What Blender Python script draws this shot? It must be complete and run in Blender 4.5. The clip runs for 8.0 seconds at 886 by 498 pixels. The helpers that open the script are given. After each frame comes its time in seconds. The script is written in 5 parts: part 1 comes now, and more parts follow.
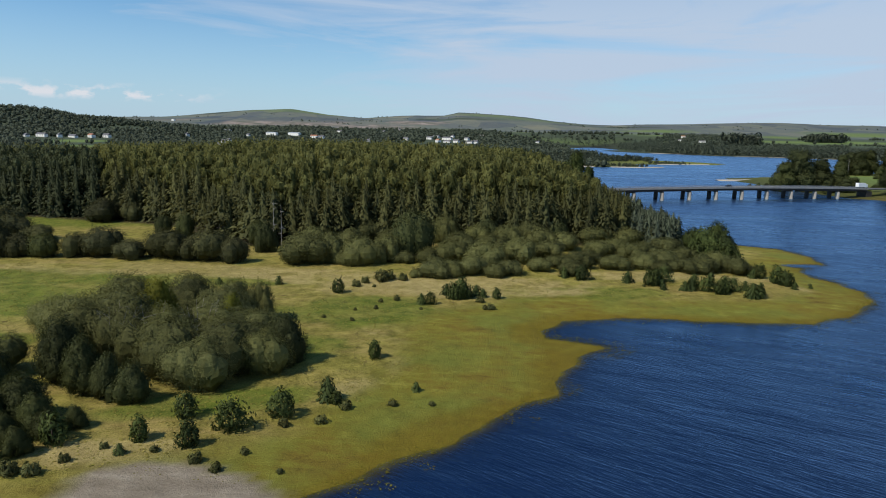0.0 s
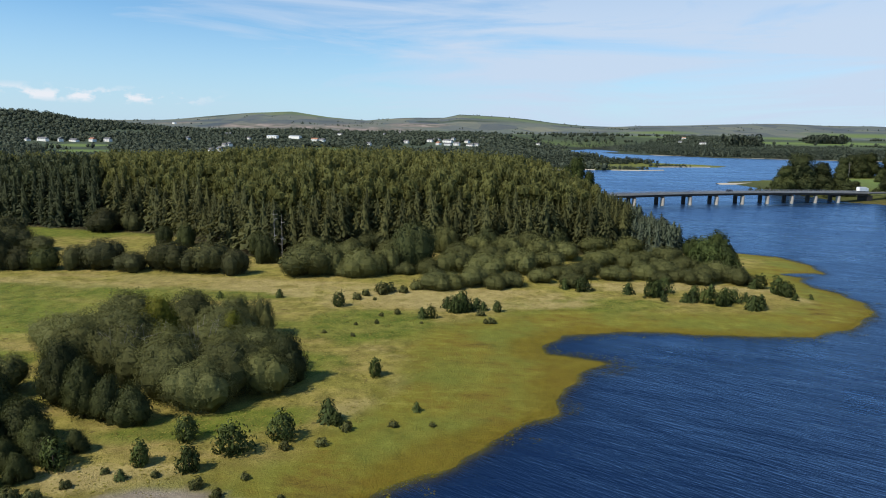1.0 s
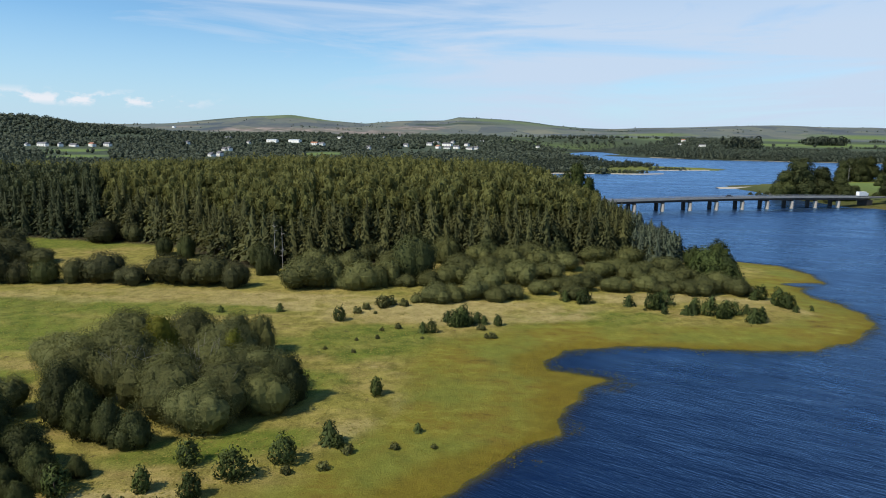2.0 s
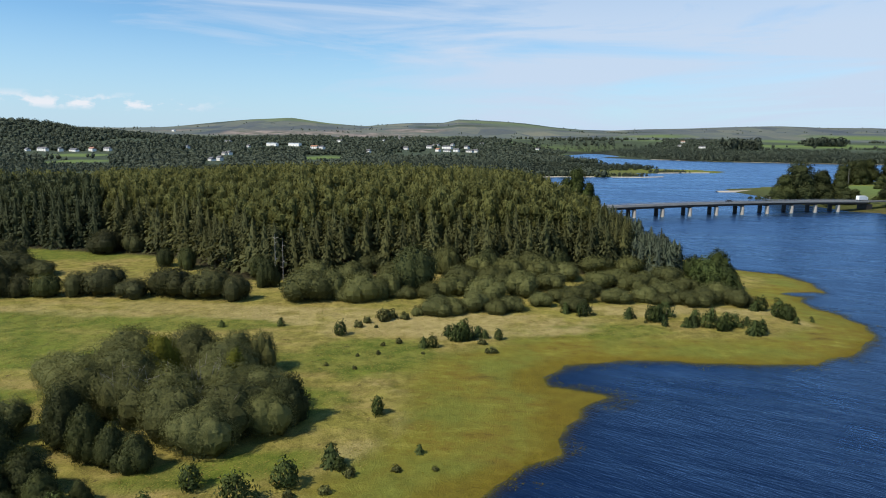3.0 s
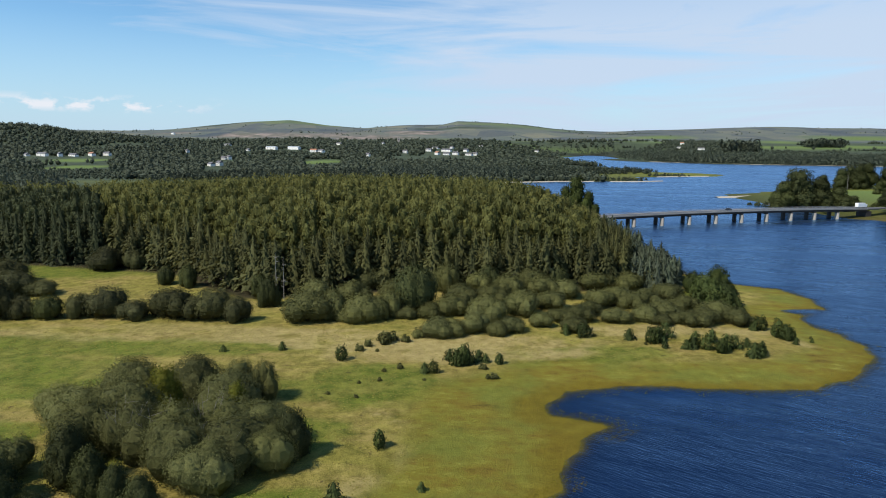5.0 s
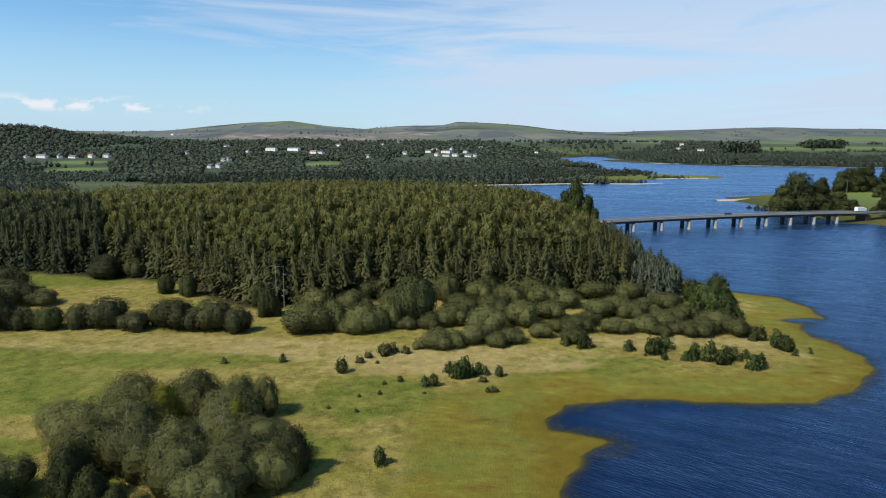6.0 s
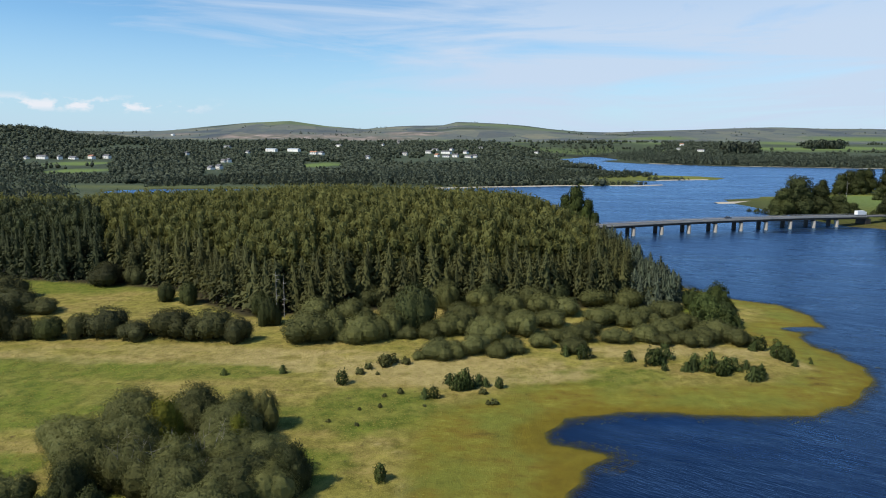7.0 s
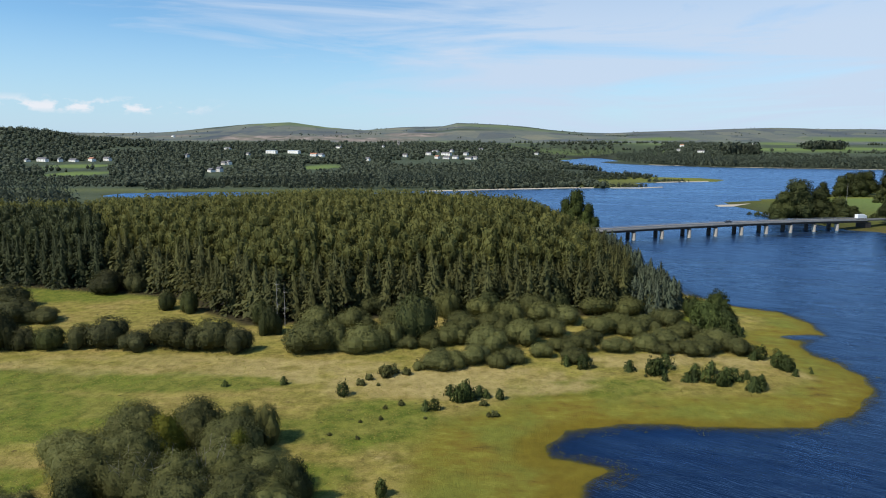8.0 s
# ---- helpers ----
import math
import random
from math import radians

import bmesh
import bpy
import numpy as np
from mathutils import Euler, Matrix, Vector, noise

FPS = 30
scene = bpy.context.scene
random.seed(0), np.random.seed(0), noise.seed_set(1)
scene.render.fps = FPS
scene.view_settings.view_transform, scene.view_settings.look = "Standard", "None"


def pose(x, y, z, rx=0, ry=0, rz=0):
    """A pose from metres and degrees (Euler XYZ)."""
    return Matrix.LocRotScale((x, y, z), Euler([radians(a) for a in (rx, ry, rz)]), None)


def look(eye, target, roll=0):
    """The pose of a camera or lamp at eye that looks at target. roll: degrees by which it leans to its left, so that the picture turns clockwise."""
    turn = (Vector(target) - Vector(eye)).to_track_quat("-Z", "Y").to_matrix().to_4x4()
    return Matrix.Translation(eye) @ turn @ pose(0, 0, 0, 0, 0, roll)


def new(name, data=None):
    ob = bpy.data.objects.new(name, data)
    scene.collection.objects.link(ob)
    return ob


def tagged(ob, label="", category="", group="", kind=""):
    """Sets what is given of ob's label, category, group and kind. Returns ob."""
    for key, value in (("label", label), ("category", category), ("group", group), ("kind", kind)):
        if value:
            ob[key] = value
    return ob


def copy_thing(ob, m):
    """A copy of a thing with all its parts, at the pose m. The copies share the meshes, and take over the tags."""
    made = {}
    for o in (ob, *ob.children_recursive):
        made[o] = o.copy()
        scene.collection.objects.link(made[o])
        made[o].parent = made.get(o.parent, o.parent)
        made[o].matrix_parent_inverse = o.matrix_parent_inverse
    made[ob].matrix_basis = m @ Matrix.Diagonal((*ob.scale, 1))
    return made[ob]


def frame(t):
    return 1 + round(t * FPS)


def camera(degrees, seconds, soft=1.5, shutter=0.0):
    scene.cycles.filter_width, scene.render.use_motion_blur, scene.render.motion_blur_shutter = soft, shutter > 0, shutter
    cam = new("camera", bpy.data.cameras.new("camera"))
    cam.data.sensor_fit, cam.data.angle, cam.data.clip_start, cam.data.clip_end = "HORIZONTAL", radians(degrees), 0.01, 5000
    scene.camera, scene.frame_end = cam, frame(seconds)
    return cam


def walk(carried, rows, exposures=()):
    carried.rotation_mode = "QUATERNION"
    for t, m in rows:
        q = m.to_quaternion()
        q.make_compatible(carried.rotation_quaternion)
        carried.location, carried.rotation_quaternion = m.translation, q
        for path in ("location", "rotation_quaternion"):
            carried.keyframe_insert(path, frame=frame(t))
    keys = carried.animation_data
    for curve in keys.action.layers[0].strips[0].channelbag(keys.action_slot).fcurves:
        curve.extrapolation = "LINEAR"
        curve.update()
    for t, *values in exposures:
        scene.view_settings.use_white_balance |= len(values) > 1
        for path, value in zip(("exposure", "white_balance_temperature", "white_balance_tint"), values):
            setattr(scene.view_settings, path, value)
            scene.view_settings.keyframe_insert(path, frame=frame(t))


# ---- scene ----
cam = camera(68.0, 8.0, 1.0)
PATH = [
    (0, (0.284, -1.055, 34.22), (0.29, 0.916, 33.878), 1.3),
    (0.5, (0.319, -0.878, 35.425), (0.323, 1.093, 35.087), 1.2),
    (1, (0.357, -0.739, 36.646), (0.36, 1.232, 36.309), 1.1),
    (1.5, (0.319, -0.524, 37.856), (0.322, 1.448, 37.522), 1.0),
    (2, (0.208, -0.306, 39.053), (0.211, 1.666, 38.723), 0.9),
    (3.5, (0.095, -0.048, 43.013), (0.097, 1.926, 42.689), 0.6),
    (4, (0.007, 0.107, 44.243), (0.009, 2.081, 43.919), 0.6),
    (4.5, (-0.043, 0.194, 45.423), (-0.041, 2.168, 45.1), 0.5),
    (6, (-0.153, 0.285, 49.339), (-0.149, 2.259, 49.018), 0.4),
    (6.5, (-0.149, 0.491, 50.586), (-0.145, 2.465, 50.264), 0.4),
    (7, (-0.208, 0.643, 51.888), (-0.204, 2.617, 51.566), 0.4),
    (7.5, (-0.263, 0.769, 53.1), (-0.259, 2.743, 52.779), 0.4),
    (8, (-0.243, 0.856, 54.196), (-0.24, 2.83, 53.876), 0.3),
]
walk(cam, [(t, look(eye, target, roll)) for t, eye, target, roll in PATH],
     [(0.0, -0.24), (0.1, -0.06), (0.3, 0.0), (8.0, 0.0)])

# ---- world, sun, exposure ----
SUN_ELEVATION, SUN_AZIMUTH = radians(48), radians(240)     # azimuth clockwise from +y
to_sun = Vector((math.sin(SUN_AZIMUTH) * math.cos(SUN_ELEVATION), math.cos(SUN_AZIMUTH) * math.cos(SUN_ELEVATION), math.sin(SUN_ELEVATION)))
sun = new("sun", bpy.data.lights.new("sun", "SUN"))
sun.data.energy, sun.data.angle, sun.data.color = 4.8, radians(0.53), (1.0, 0.93, 0.79)
sun.matrix_world = look(to_sun * 300, (0, 0, 0))


def nodes_of(owner):
    owner.use_nodes = True
    tree = owner.node_tree
    tree.nodes.clear()
    return tree


def put_node(tree, kind, **values):
    """A node with its inputs (by name, spaces as _) and properties set; a socket value is linked."""
    node = tree.nodes.new(kind)
    for key, value in values.items():
        if key == "p_operation":
            node.operation = value
            continue
        if key == "p_vector_type":
            node.vector_type = value
            continue
        if key == "p_attribute_name":
            node.attribute_name = value
            continue
        socket = node.inputs[int(key[1:])] if key[0] == "i" and key[1:].isdigit() else node.inputs[key.replace("_", " ")]
        if isinstance(value, bpy.types.NodeSocket):
            tree.links.new(value, socket)
        else:
            socket.default_value = value
    return node


def ramp(tree, fac, stops):
    node = put_node(tree, "ShaderNodeValToRGB", Fac=fac)
    while len(node.color_ramp.elements) < len(stops):
        node.color_ramp.elements.new(0.5)
    for element, (at, colour) in zip(node.color_ramp.elements, stops):
        element.position, element.color = at, (*colour, 1) if len(colour) == 3 else colour
    return node.outputs["Color"]


def mixed(tree, fac, a, b, blend="MIX"):
    node = tree.nodes.new("ShaderNodeMix")
    node.data_type, node.blend_type = "RGBA", blend
    for socket, value in ((node.inputs[0], fac), (node.inputs[6], a), (node.inputs[7], b)):
        if isinstance(value, bpy.types.NodeSocket):
            tree.links.new(value, socket)
        else:
            socket.default_value = value if not isinstance(value, tuple) or len(value) == 4 else (*value, 1)
    return node.outputs[2]


def sums(tree, operation, a, b=0.0, clamp=False):
    node = put_node(tree, "ShaderNodeMath", p_operation=operation, i0=a, i1=b)
    node.use_clamp = clamp
    return node.outputs[0]


world = bpy.data.worlds.new("summer_sky")
scene.world = world
wt = nodes_of(world)
sky = put_node(wt, "ShaderNodeTexSky")
sky.sky_type, sky.sun_disc, sky.sun_elevation, sky.sun_rotation = "NISHITA", False, SUN_ELEVATION, SUN_AZIMUTH
sky.air_density, sky.dust_density, sky.ozone_density, sky.altitude = 1.0, 0.0, 3.0, 300
way = put_node(wt, "ShaderNodeTexCoord").outputs["Generated"]
lifted = put_node(wt, "ShaderNodeVectorMath", i0=way, i1=(0, 0, 0.42))
wt.links.new(put_node(wt, "ShaderNodeVectorMath", i0=lifted.outputs[0]).outputs[0], sky.inputs[0])
for node in wt.nodes:
    if node.bl_idname == "ShaderNodeVectorMath" and not node.inputs[1].is_linked and node is not lifted:
        node.operation = "NORMALIZE"
split = put_node(wt, "ShaderNodeSeparateXYZ", Vector=way)
# high thin cloud in long level streaks
streaks = put_node(wt, "ShaderNodeMapping", Vector=way, Rotation=(0, radians(-3), 0), Scale=(2.4, 1.2, 17), Location=(3.1, 0.2, 0.4))
veil = put_node(wt, "ShaderNodeTexNoise", Vector=streaks.outputs[0], Scale=1.0, Detail=9.0, Roughness=0.58, Distortion=0.7)
side = sums(wt, "ADD", split.outputs[0], 0.12)
cover = sums(wt, "ADD", veil.outputs["Fac"], sums(wt, "MULTIPLY", side, 0.33))
thin = ramp(wt, cover, [(0.43, (0, 0, 0)), (0.64, (0.92, 0.92, 0.92))])
overhead = put_node(wt, "ShaderNodeMapRange", Value=split.outputs[2], From_Min=0.36, From_Max=0.15)
haze = put_node(wt, "ShaderNodeMapRange", Value=split.outputs[2], From_Min=0.16, From_Max=0.0, To_Max=0.9)
thin = sums(wt, "MULTIPLY", thin, overhead.outputs[0])
# small fair-weather clouds low over the hills
low = put_node(wt, "ShaderNodeMapping", Vector=way, Scale=(30, 30, 62), Location=(4.4, 0, 1.1))
heaps = put_node(wt, "ShaderNodeTexNoise", Vector=low.outputs[0], Scale=1.0, Detail=5.0, Roughness=0.55)
height_a = put_node(wt, "ShaderNodeMapRange", Value=split.outputs[2], From_Min=0.034, From_Max=0.042)
height_b = put_node(wt, "ShaderNodeMapRange", Value=split.outputs[2], From_Min=0.060, From_Max=0.046)
westward = put_node(wt, "ShaderNodeMapRange", Value=split.outputs[0], From_Min=-0.30, From_Max=-0.42)
band = sums(wt, "MULTIPLY", sums(wt, "MULTIPLY", height_a.outputs[0], height_b.outputs[0]), westward.outputs[0])
puff = put_node(wt, "ShaderNodeMapRange", Value=heaps.outputs["Fac"], From_Min=0.50, From_Max=0.60)
puffs = sums(wt, "MULTIPLY", puff.outputs[0], band, clamp=True)
blue = mixed(wt, 1.0, sky.outputs[0], (0.72, 0.95, 1.06), "MULTIPLY")
clear = put_node(wt, "ShaderNodeBackground", Color=blue, Strength=0.135)
cloudy = put_node(wt, "ShaderNodeBackground", Color=(0.58, 0.70, 0.87, 1), Strength=1.0)
white = put_node(wt, "ShaderNodeBackground", Color=(0.86, 0.90, 0.97, 1), Strength=0.95)
misty = put_node(wt, "ShaderNodeBackground", Color=(0.48, 0.65, 0.84, 1), Strength=1.0)
lower = put_node(wt, "ShaderNodeMixShader", Fac=haze.outputs[0], i1=clear.outputs[0], i2=misty.outputs[0])
veiled = put_node(wt, "ShaderNodeMixShader", Fac=thin, i1=lower.outputs[0], i2=cloudy.outputs[0])
heaped = put_node(wt, "ShaderNodeMixShader", Fac=puffs, i1=veiled.outputs[0], i2=white.outputs[0])
put_node(wt, "ShaderNodeOutputWorld", Surface=heaped.outputs[0])


# ---- materials ----
def material(name):
    m = bpy.data.materials.new(name)
    return m, nodes_of(m)


def finish(tree, shader):
    put_node(tree, "ShaderNodeOutputMaterial", Surface=shader)


def place(tree, scale=1.0):
    at = put_node(tree, "ShaderNodeNewGeometry").outputs["Position"]
    return put_node(tree, "ShaderNodeMapping", Vector=at, Scale=(scale, scale, scale)).outputs[0]


def noisy(tree, scale, detail=4.0, rough=0.55, vector=None):
    return put_node(tree, "ShaderNodeTexNoise", Vector=vector or place(tree), Scale=scale, Detail=detail, Roughness=rough).outputs["Fac"]


def plain(name, colour, rough=0.7, metal=0.0, grain=4.0, spread=0.25, bump=0.0):
    """A worn solid surface: colour varied at two scales, with fine relief."""
    m, tree = material(name)
    dark, light = [tuple(max(0, c * (1 + s)) for c in colour) for s in (-spread, spread)]
    big, fine = noisy(tree, grain * 0.15, 3), noisy(tree, grain, 5, 0.65)
    fac = sums(tree, "ADD", sums(tree, "MULTIPLY", big, 0.6), sums(tree, "MULTIPLY", fine, 0.4))
    shade = ramp(tree, fac, [(0.3, dark), (0.7, light)])
    bsdf = put_node(tree, "ShaderNodeBsdfPrincipled", Base_Color=shade, Roughness=rough, Metallic=metal)
    if bump:
        tree.links.new(put_node(tree, "ShaderNodeBump", Height=fine, Strength=bump, Distance=0.05).outputs[0], bsdf.inputs["Normal"])
    finish(tree, bsdf.outputs[0])
    return m


def foliage(name, dark, light, accent, tint_by="object", backlight=0.25):
    """Leaves: every spray differs a little, and every plant from the next."""
    m, tree = material(name)
    geo = put_node(tree, "ShaderNodeNewGeometry")
    if tint_by == "object":
        own = put_node(tree, "ShaderNodeObjectInfo").outputs["Random"]
    else:
        own = put_node(tree, "ShaderNodeAttribute", p_attribute_name="tint").outputs["Fac"]
    leaf = geo.outputs["Random Per Island"]
    patch = noisy(tree, 0.9, 6, 0.7)
    fac = sums(tree, "ADD", sums(tree, "MULTIPLY", leaf, 0.36), sums(tree, "MULTIPLY", patch, 0.64))
    shade = ramp(tree, fac, [(0.22, dark), (0.8, light)])
    warm = sums(tree, "MULTIPLY", own, 0.75)
    shade = mixed(tree, warm, shade, mixed(tree, 0.6, shade, accent))
    other = put_node(tree, "ShaderNodeMath", i0=sums(tree, "MULTIPLY", own, 7.31)).outputs[0]
    tree.nodes[-1].operation = "FRACT"
    depth_of_green = put_node(tree, "ShaderNodeHueSaturation", Color=shade, Value=sums(tree, "ADD", sums(tree, "MULTIPLY", other, 0.6 if tint_by == "object" else 0.3), 0.68 if tint_by == "object" else 0.85))
    shade = depth_of_green.outputs[0]
    front = put_node(tree, "ShaderNodeBsdfPrincipled", Base_Color=shade, Roughness=0.7)
    front.inputs["Specular IOR Level"].default_value = 0.12
    back = put_node(tree, "ShaderNodeBsdfTranslucent", Color=mixed(tree, 0.5, shade, accent))
    finish(tree, put_node(tree, "ShaderNodeMixShader", Fac=backlight, i1=front.outputs[0], i2=back.outputs[0]).outputs[0])
    return m


def ground_material():
    m, tree = material("meadow_marsh_and_hills")

    def zone(name):
        return put_node(tree, "ShaderNodeAttribute", p_attribute_name=name).outputs["Fac"]

    at = place(tree)
    blades = noisy(tree, 4.5, 6, 0.75, at)
    tufts = noisy(tree, 0.42, 5, 0.65, at)
    wide = noisy(tree, 0.05, 4, 0.6, at)
    vast = noisy(tree, 0.004, 6, 0.62, at)
    swathe = noisy(tree, 1.0, 6, 0.66, put_node(tree, "ShaderNodeMapping", Vector=at, Rotation=(0, 0, radians(4)), Scale=(0.05, 0.32, 1)).outputs[0])
    grain = sums(tree, "ADD", sums(tree, "MULTIPLY", blades, 0.5), sums(tree, "MULTIPLY", tufts, 0.5))
    meadow = mixed(tree, ramp(tree, sums(tree, "ADD", sums(tree, "MULTIPLY", wide, 0.45), sums(tree, "MULTIPLY", swathe, 0.55)), [(0.42, (0, 0, 0)), (0.60, (1, 1, 1))]),
                   ramp(tree, grain, [(0.40, (0.122, 0.118, 0.020)), (0.60, (0.350, 0.305, 0.068))]),
                   ramp(tree, grain, [(0.40, (0.165, 0.128, 0.032)), (0.60, (0.420, 0.325, 0.108))]))
    lush = ramp(tree, grain, [(0.40, (0.066, 0.098, 0.010)), (0.60, (0.190, 0.218, 0.030))])
    straw = ramp(tree, grain, [(0.36, (0.24, 0.185, 0.065)), (0.64, (0.52, 0.42, 0.175))])
    streak = noisy(tree, 0.22, 5, 0.7, put_node(tree, "ShaderNodeMapping", Vector=at, Rotation=(0, 0, radians(35)), Scale=(0.5, 1.6, 1)).outputs[0])
    marsh = ramp(tree, sums(tree, "ADD", sums(tree, "MULTIPLY", grain, 0.5), sums(tree, "MULTIPLY", streak, 0.5)),
                 [(0.38, (0.110, 0.078, 0.014)), (0.46, (0.185, 0.138, 0.020)), (0.53, (0.200, 0.180, 0.024)), (0.62, (0.290, 0.265, 0.050))])
    marsh = mixed(tree, ramp(tree, wide, [(0.42, (0, 0, 0)), (0.58, (0.8, 0.8, 0.8))]), marsh, ramp(tree, grain, [(0.35, (0.105, 0.125, 0.018)), (0.65, (0.215, 0.230, 0.040))]))
    sand = ramp(tree, sums(tree, "ADD", sums(tree, "MULTIPLY", grain, 0.45), sums(tree, "MULTIPLY", streak, 0.55)), [(0.36, (0.17, 0.135, 0.095)), (0.52, (0.30, 0.25, 0.185)), (0.66, (0.46, 0.40, 0.31))])
    fringe = ramp(tree, grain, [(0.3, (0.115, 0.082, 0.007)), (0.7, (0.220, 0.165, 0.015))])
    bed = ramp(tree, tufts, [(0.3, (0.010, 0.011, 0.010)), (0.7, (0.024, 0.022, 0.014))])
    duff = ramp(tree, grain, [(0.3, (0.022, 0.020, 0.009)), (0.7, (0.060, 0.050, 0.024))])
    pasture = ramp(tree, tufts, [(0.3, (0.10, 0.155, 0.036)), (0.7, (0.165, 0.215, 0.066))])
    # hills and their fields: aerial haze painted into the base colours as blue-grey
    hazy_moor = ramp(tree, sums(tree, "ADD", sums(tree, "MULTIPLY", vast, 0.7), sums(tree, "MULTIPLY", noisy(tree, 0.025, 4, 0.6, at), 0.3)), [(0.38, (0.072, 0.088, 0.104)), (0.46, (0.098, 0.115, 0.120)), (0.52, (0.150, 0.158, 0.130)), (0.60, (0.100, 0.115, 0.120)), (0.66, (0.18, 0.175, 0.135))])
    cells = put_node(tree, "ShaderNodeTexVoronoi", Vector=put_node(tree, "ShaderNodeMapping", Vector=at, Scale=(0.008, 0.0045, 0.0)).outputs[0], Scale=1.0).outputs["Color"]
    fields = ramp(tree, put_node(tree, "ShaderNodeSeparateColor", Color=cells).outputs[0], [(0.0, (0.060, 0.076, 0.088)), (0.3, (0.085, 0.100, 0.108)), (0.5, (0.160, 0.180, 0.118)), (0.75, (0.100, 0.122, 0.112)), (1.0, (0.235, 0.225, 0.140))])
    hazy_moor = mixed(tree, 0.5, hazy_moor, fields)
    heath = ramp(tree, noisy(tree, 0.02, 4, 0.7, at), [(0.35, (0.034, 0.050, 0.034)), (0.65, (0.066, 0.084, 0.056))])
    pit = ramp(tree, noisy(tree, 0.012, 6, 0.7, at), [(0.40, (0.11, 0.115, 0.085)), (0.54, (0.25, 0.20, 0.17)), (0.68, (0.46, 0.38, 0.33))])
    dock = ramp(tree, noisy(tree, 0.5, 5, 0.6, at), [(0.64, (0, 0, 0)), (0.70, (0.75, 0.75, 0.75))])
    meadow = mixed(tree, dock, meadow, (0.105, 0.075, 0.030))
    lush = mixed(tree, dock, lush, (0.060, 0.072, 0.014))
    shade = meadow
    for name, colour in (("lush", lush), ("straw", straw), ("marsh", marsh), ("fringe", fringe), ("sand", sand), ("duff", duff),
                         ("hill", hazy_moor), ("heath", heath), ("pasture", pasture), ("pit", pit), ("bed", bed)):
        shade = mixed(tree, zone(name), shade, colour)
    bump = put_node(tree, "ShaderNodeBump", Height=grain, Strength=1.0, Distance=0.5)
    bsdf = put_node(tree, "ShaderNodeBsdfPrincipled", Base_Color=shade, Roughness=0.9, Normal=bump.outputs[0])
    bsdf.inputs["Specular IOR Level"].default_value = 0.15
    finish(tree, bsdf.outputs[0])
    return m


def water_material():
    m, tree = material("dark_lake_water")
    at = put_node(tree, "ShaderNodeNewGeometry").outputs["Position"]
    crests = put_node(tree, "ShaderNodeMapping", p_vector_type="TEXTURE", Vector=at, Rotation=(0, 0, radians(-38)), Scale=(2.2, 0.42, 1)).outputs[0]
    chop = put_node(tree, "ShaderNodeMapping", p_vector_type="TEXTURE", Vector=at, Rotation=(0, 0, radians(-30)), Scale=(9, 2.6, 1)).outputs[0]
    lanes = put_node(tree, "ShaderNodeMapping", p_vector_type="TEXTURE", Vector=at, Rotation=(0, 0, radians(-12)), Scale=(110, 26, 1)).outputs[0]
    small, swell = noisy(tree, 1.0, 4, 0.55, crests), noisy(tree, 1.0, 3, 0.5, chop)
    calm = ramp(tree, noisy(tree, 1.0, 3, 0.5, lanes), [(0.36, (0.45, 0.45, 0.45)), (0.62, (1, 1, 1))])
    sheltered = put_node(tree, "ShaderNodeAttribute", p_attribute_name="sheltered").outputs["Fac"]
    calm = sums(tree, "MULTIPLY", calm, sums(tree, "SUBTRACT", 1.0, sums(tree, "MULTIPLY", sheltered, 0.9)))
    heights = sums(tree, "MULTIPLY", sums(tree, "ADD", small, sums(tree, "MULTIPLY", swell, 1.3)), calm)
    bump = put_node(tree, "ShaderNodeBump", Height=heights, Strength=1.0, Distance=0.22)
    depth = put_node(tree, "ShaderNodeAttribute", p_attribute_name="depth").outputs["Fac"]
    murk = sums(tree, "SUBTRACT", 0.96, sums(tree, "POWER", 0.006, depth), clamp=True)
    gust = put_node(tree, "ShaderNodeMapRange", Value=noisy(tree, 1.0, 5, 0.6, lanes), From_Min=0.35, From_Max=0.65, To_Min=0.22, To_Max=0.36).outputs[0]
    catspaw = put_node(tree, "ShaderNodeMapping", p_vector_type="TEXTURE", Vector=at, Rotation=(0, 0, radians(-34)), Scale=(13, 4.5, 1)).outputs[0]
    glint = put_node(tree, "ShaderNodeMapRange", Value=noisy(tree, 1.0, 6, 0.68, catspaw), From_Min=0.34, From_Max=0.66, To_Min=0.8, To_Max=1.2).outputs[0]
    sheen = sums(tree, "SUBTRACT", gust, sums(tree, "MULTIPLY", sheltered, 0.12), clamp=True)
    body = put_node(tree, "ShaderNodeBsdfDiffuse", Color=(0.0008, 0.006, 0.030, 1))
    clear = put_node(tree, "ShaderNodeBsdfTransparent", Color=(0.9, 0.95, 0.95, 1))
    under = put_node(tree, "ShaderNodeMixShader", Fac=murk, i1=clear.outputs[0], i2=body.outputs[0])
    # blue of the reflected high sky painted into the gloss colour
    sky_tinted_gloss = put_node(tree, "ShaderNodeBsdfGlossy", Color=(0.46, 0.72, 1.0, 1), Roughness=sheen, Normal=bump.outputs[0])
    facets = sums(tree, "MULTIPLY", put_node(tree, "ShaderNodeFresnel", IOR=1.72, Normal=bump.outputs[0]).outputs[0], sums(tree, "MULTIPLY", glint, sums(tree, "ADD", sums(tree, "MULTIPLY", murk, 0.85), 0.15)), clamp=True)
    bsdf = put_node(tree, "ShaderNodeMixShader", Fac=facets, i1=under.outputs[0], i2=sky_tinted_gloss.outputs[0])
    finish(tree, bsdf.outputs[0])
    return m


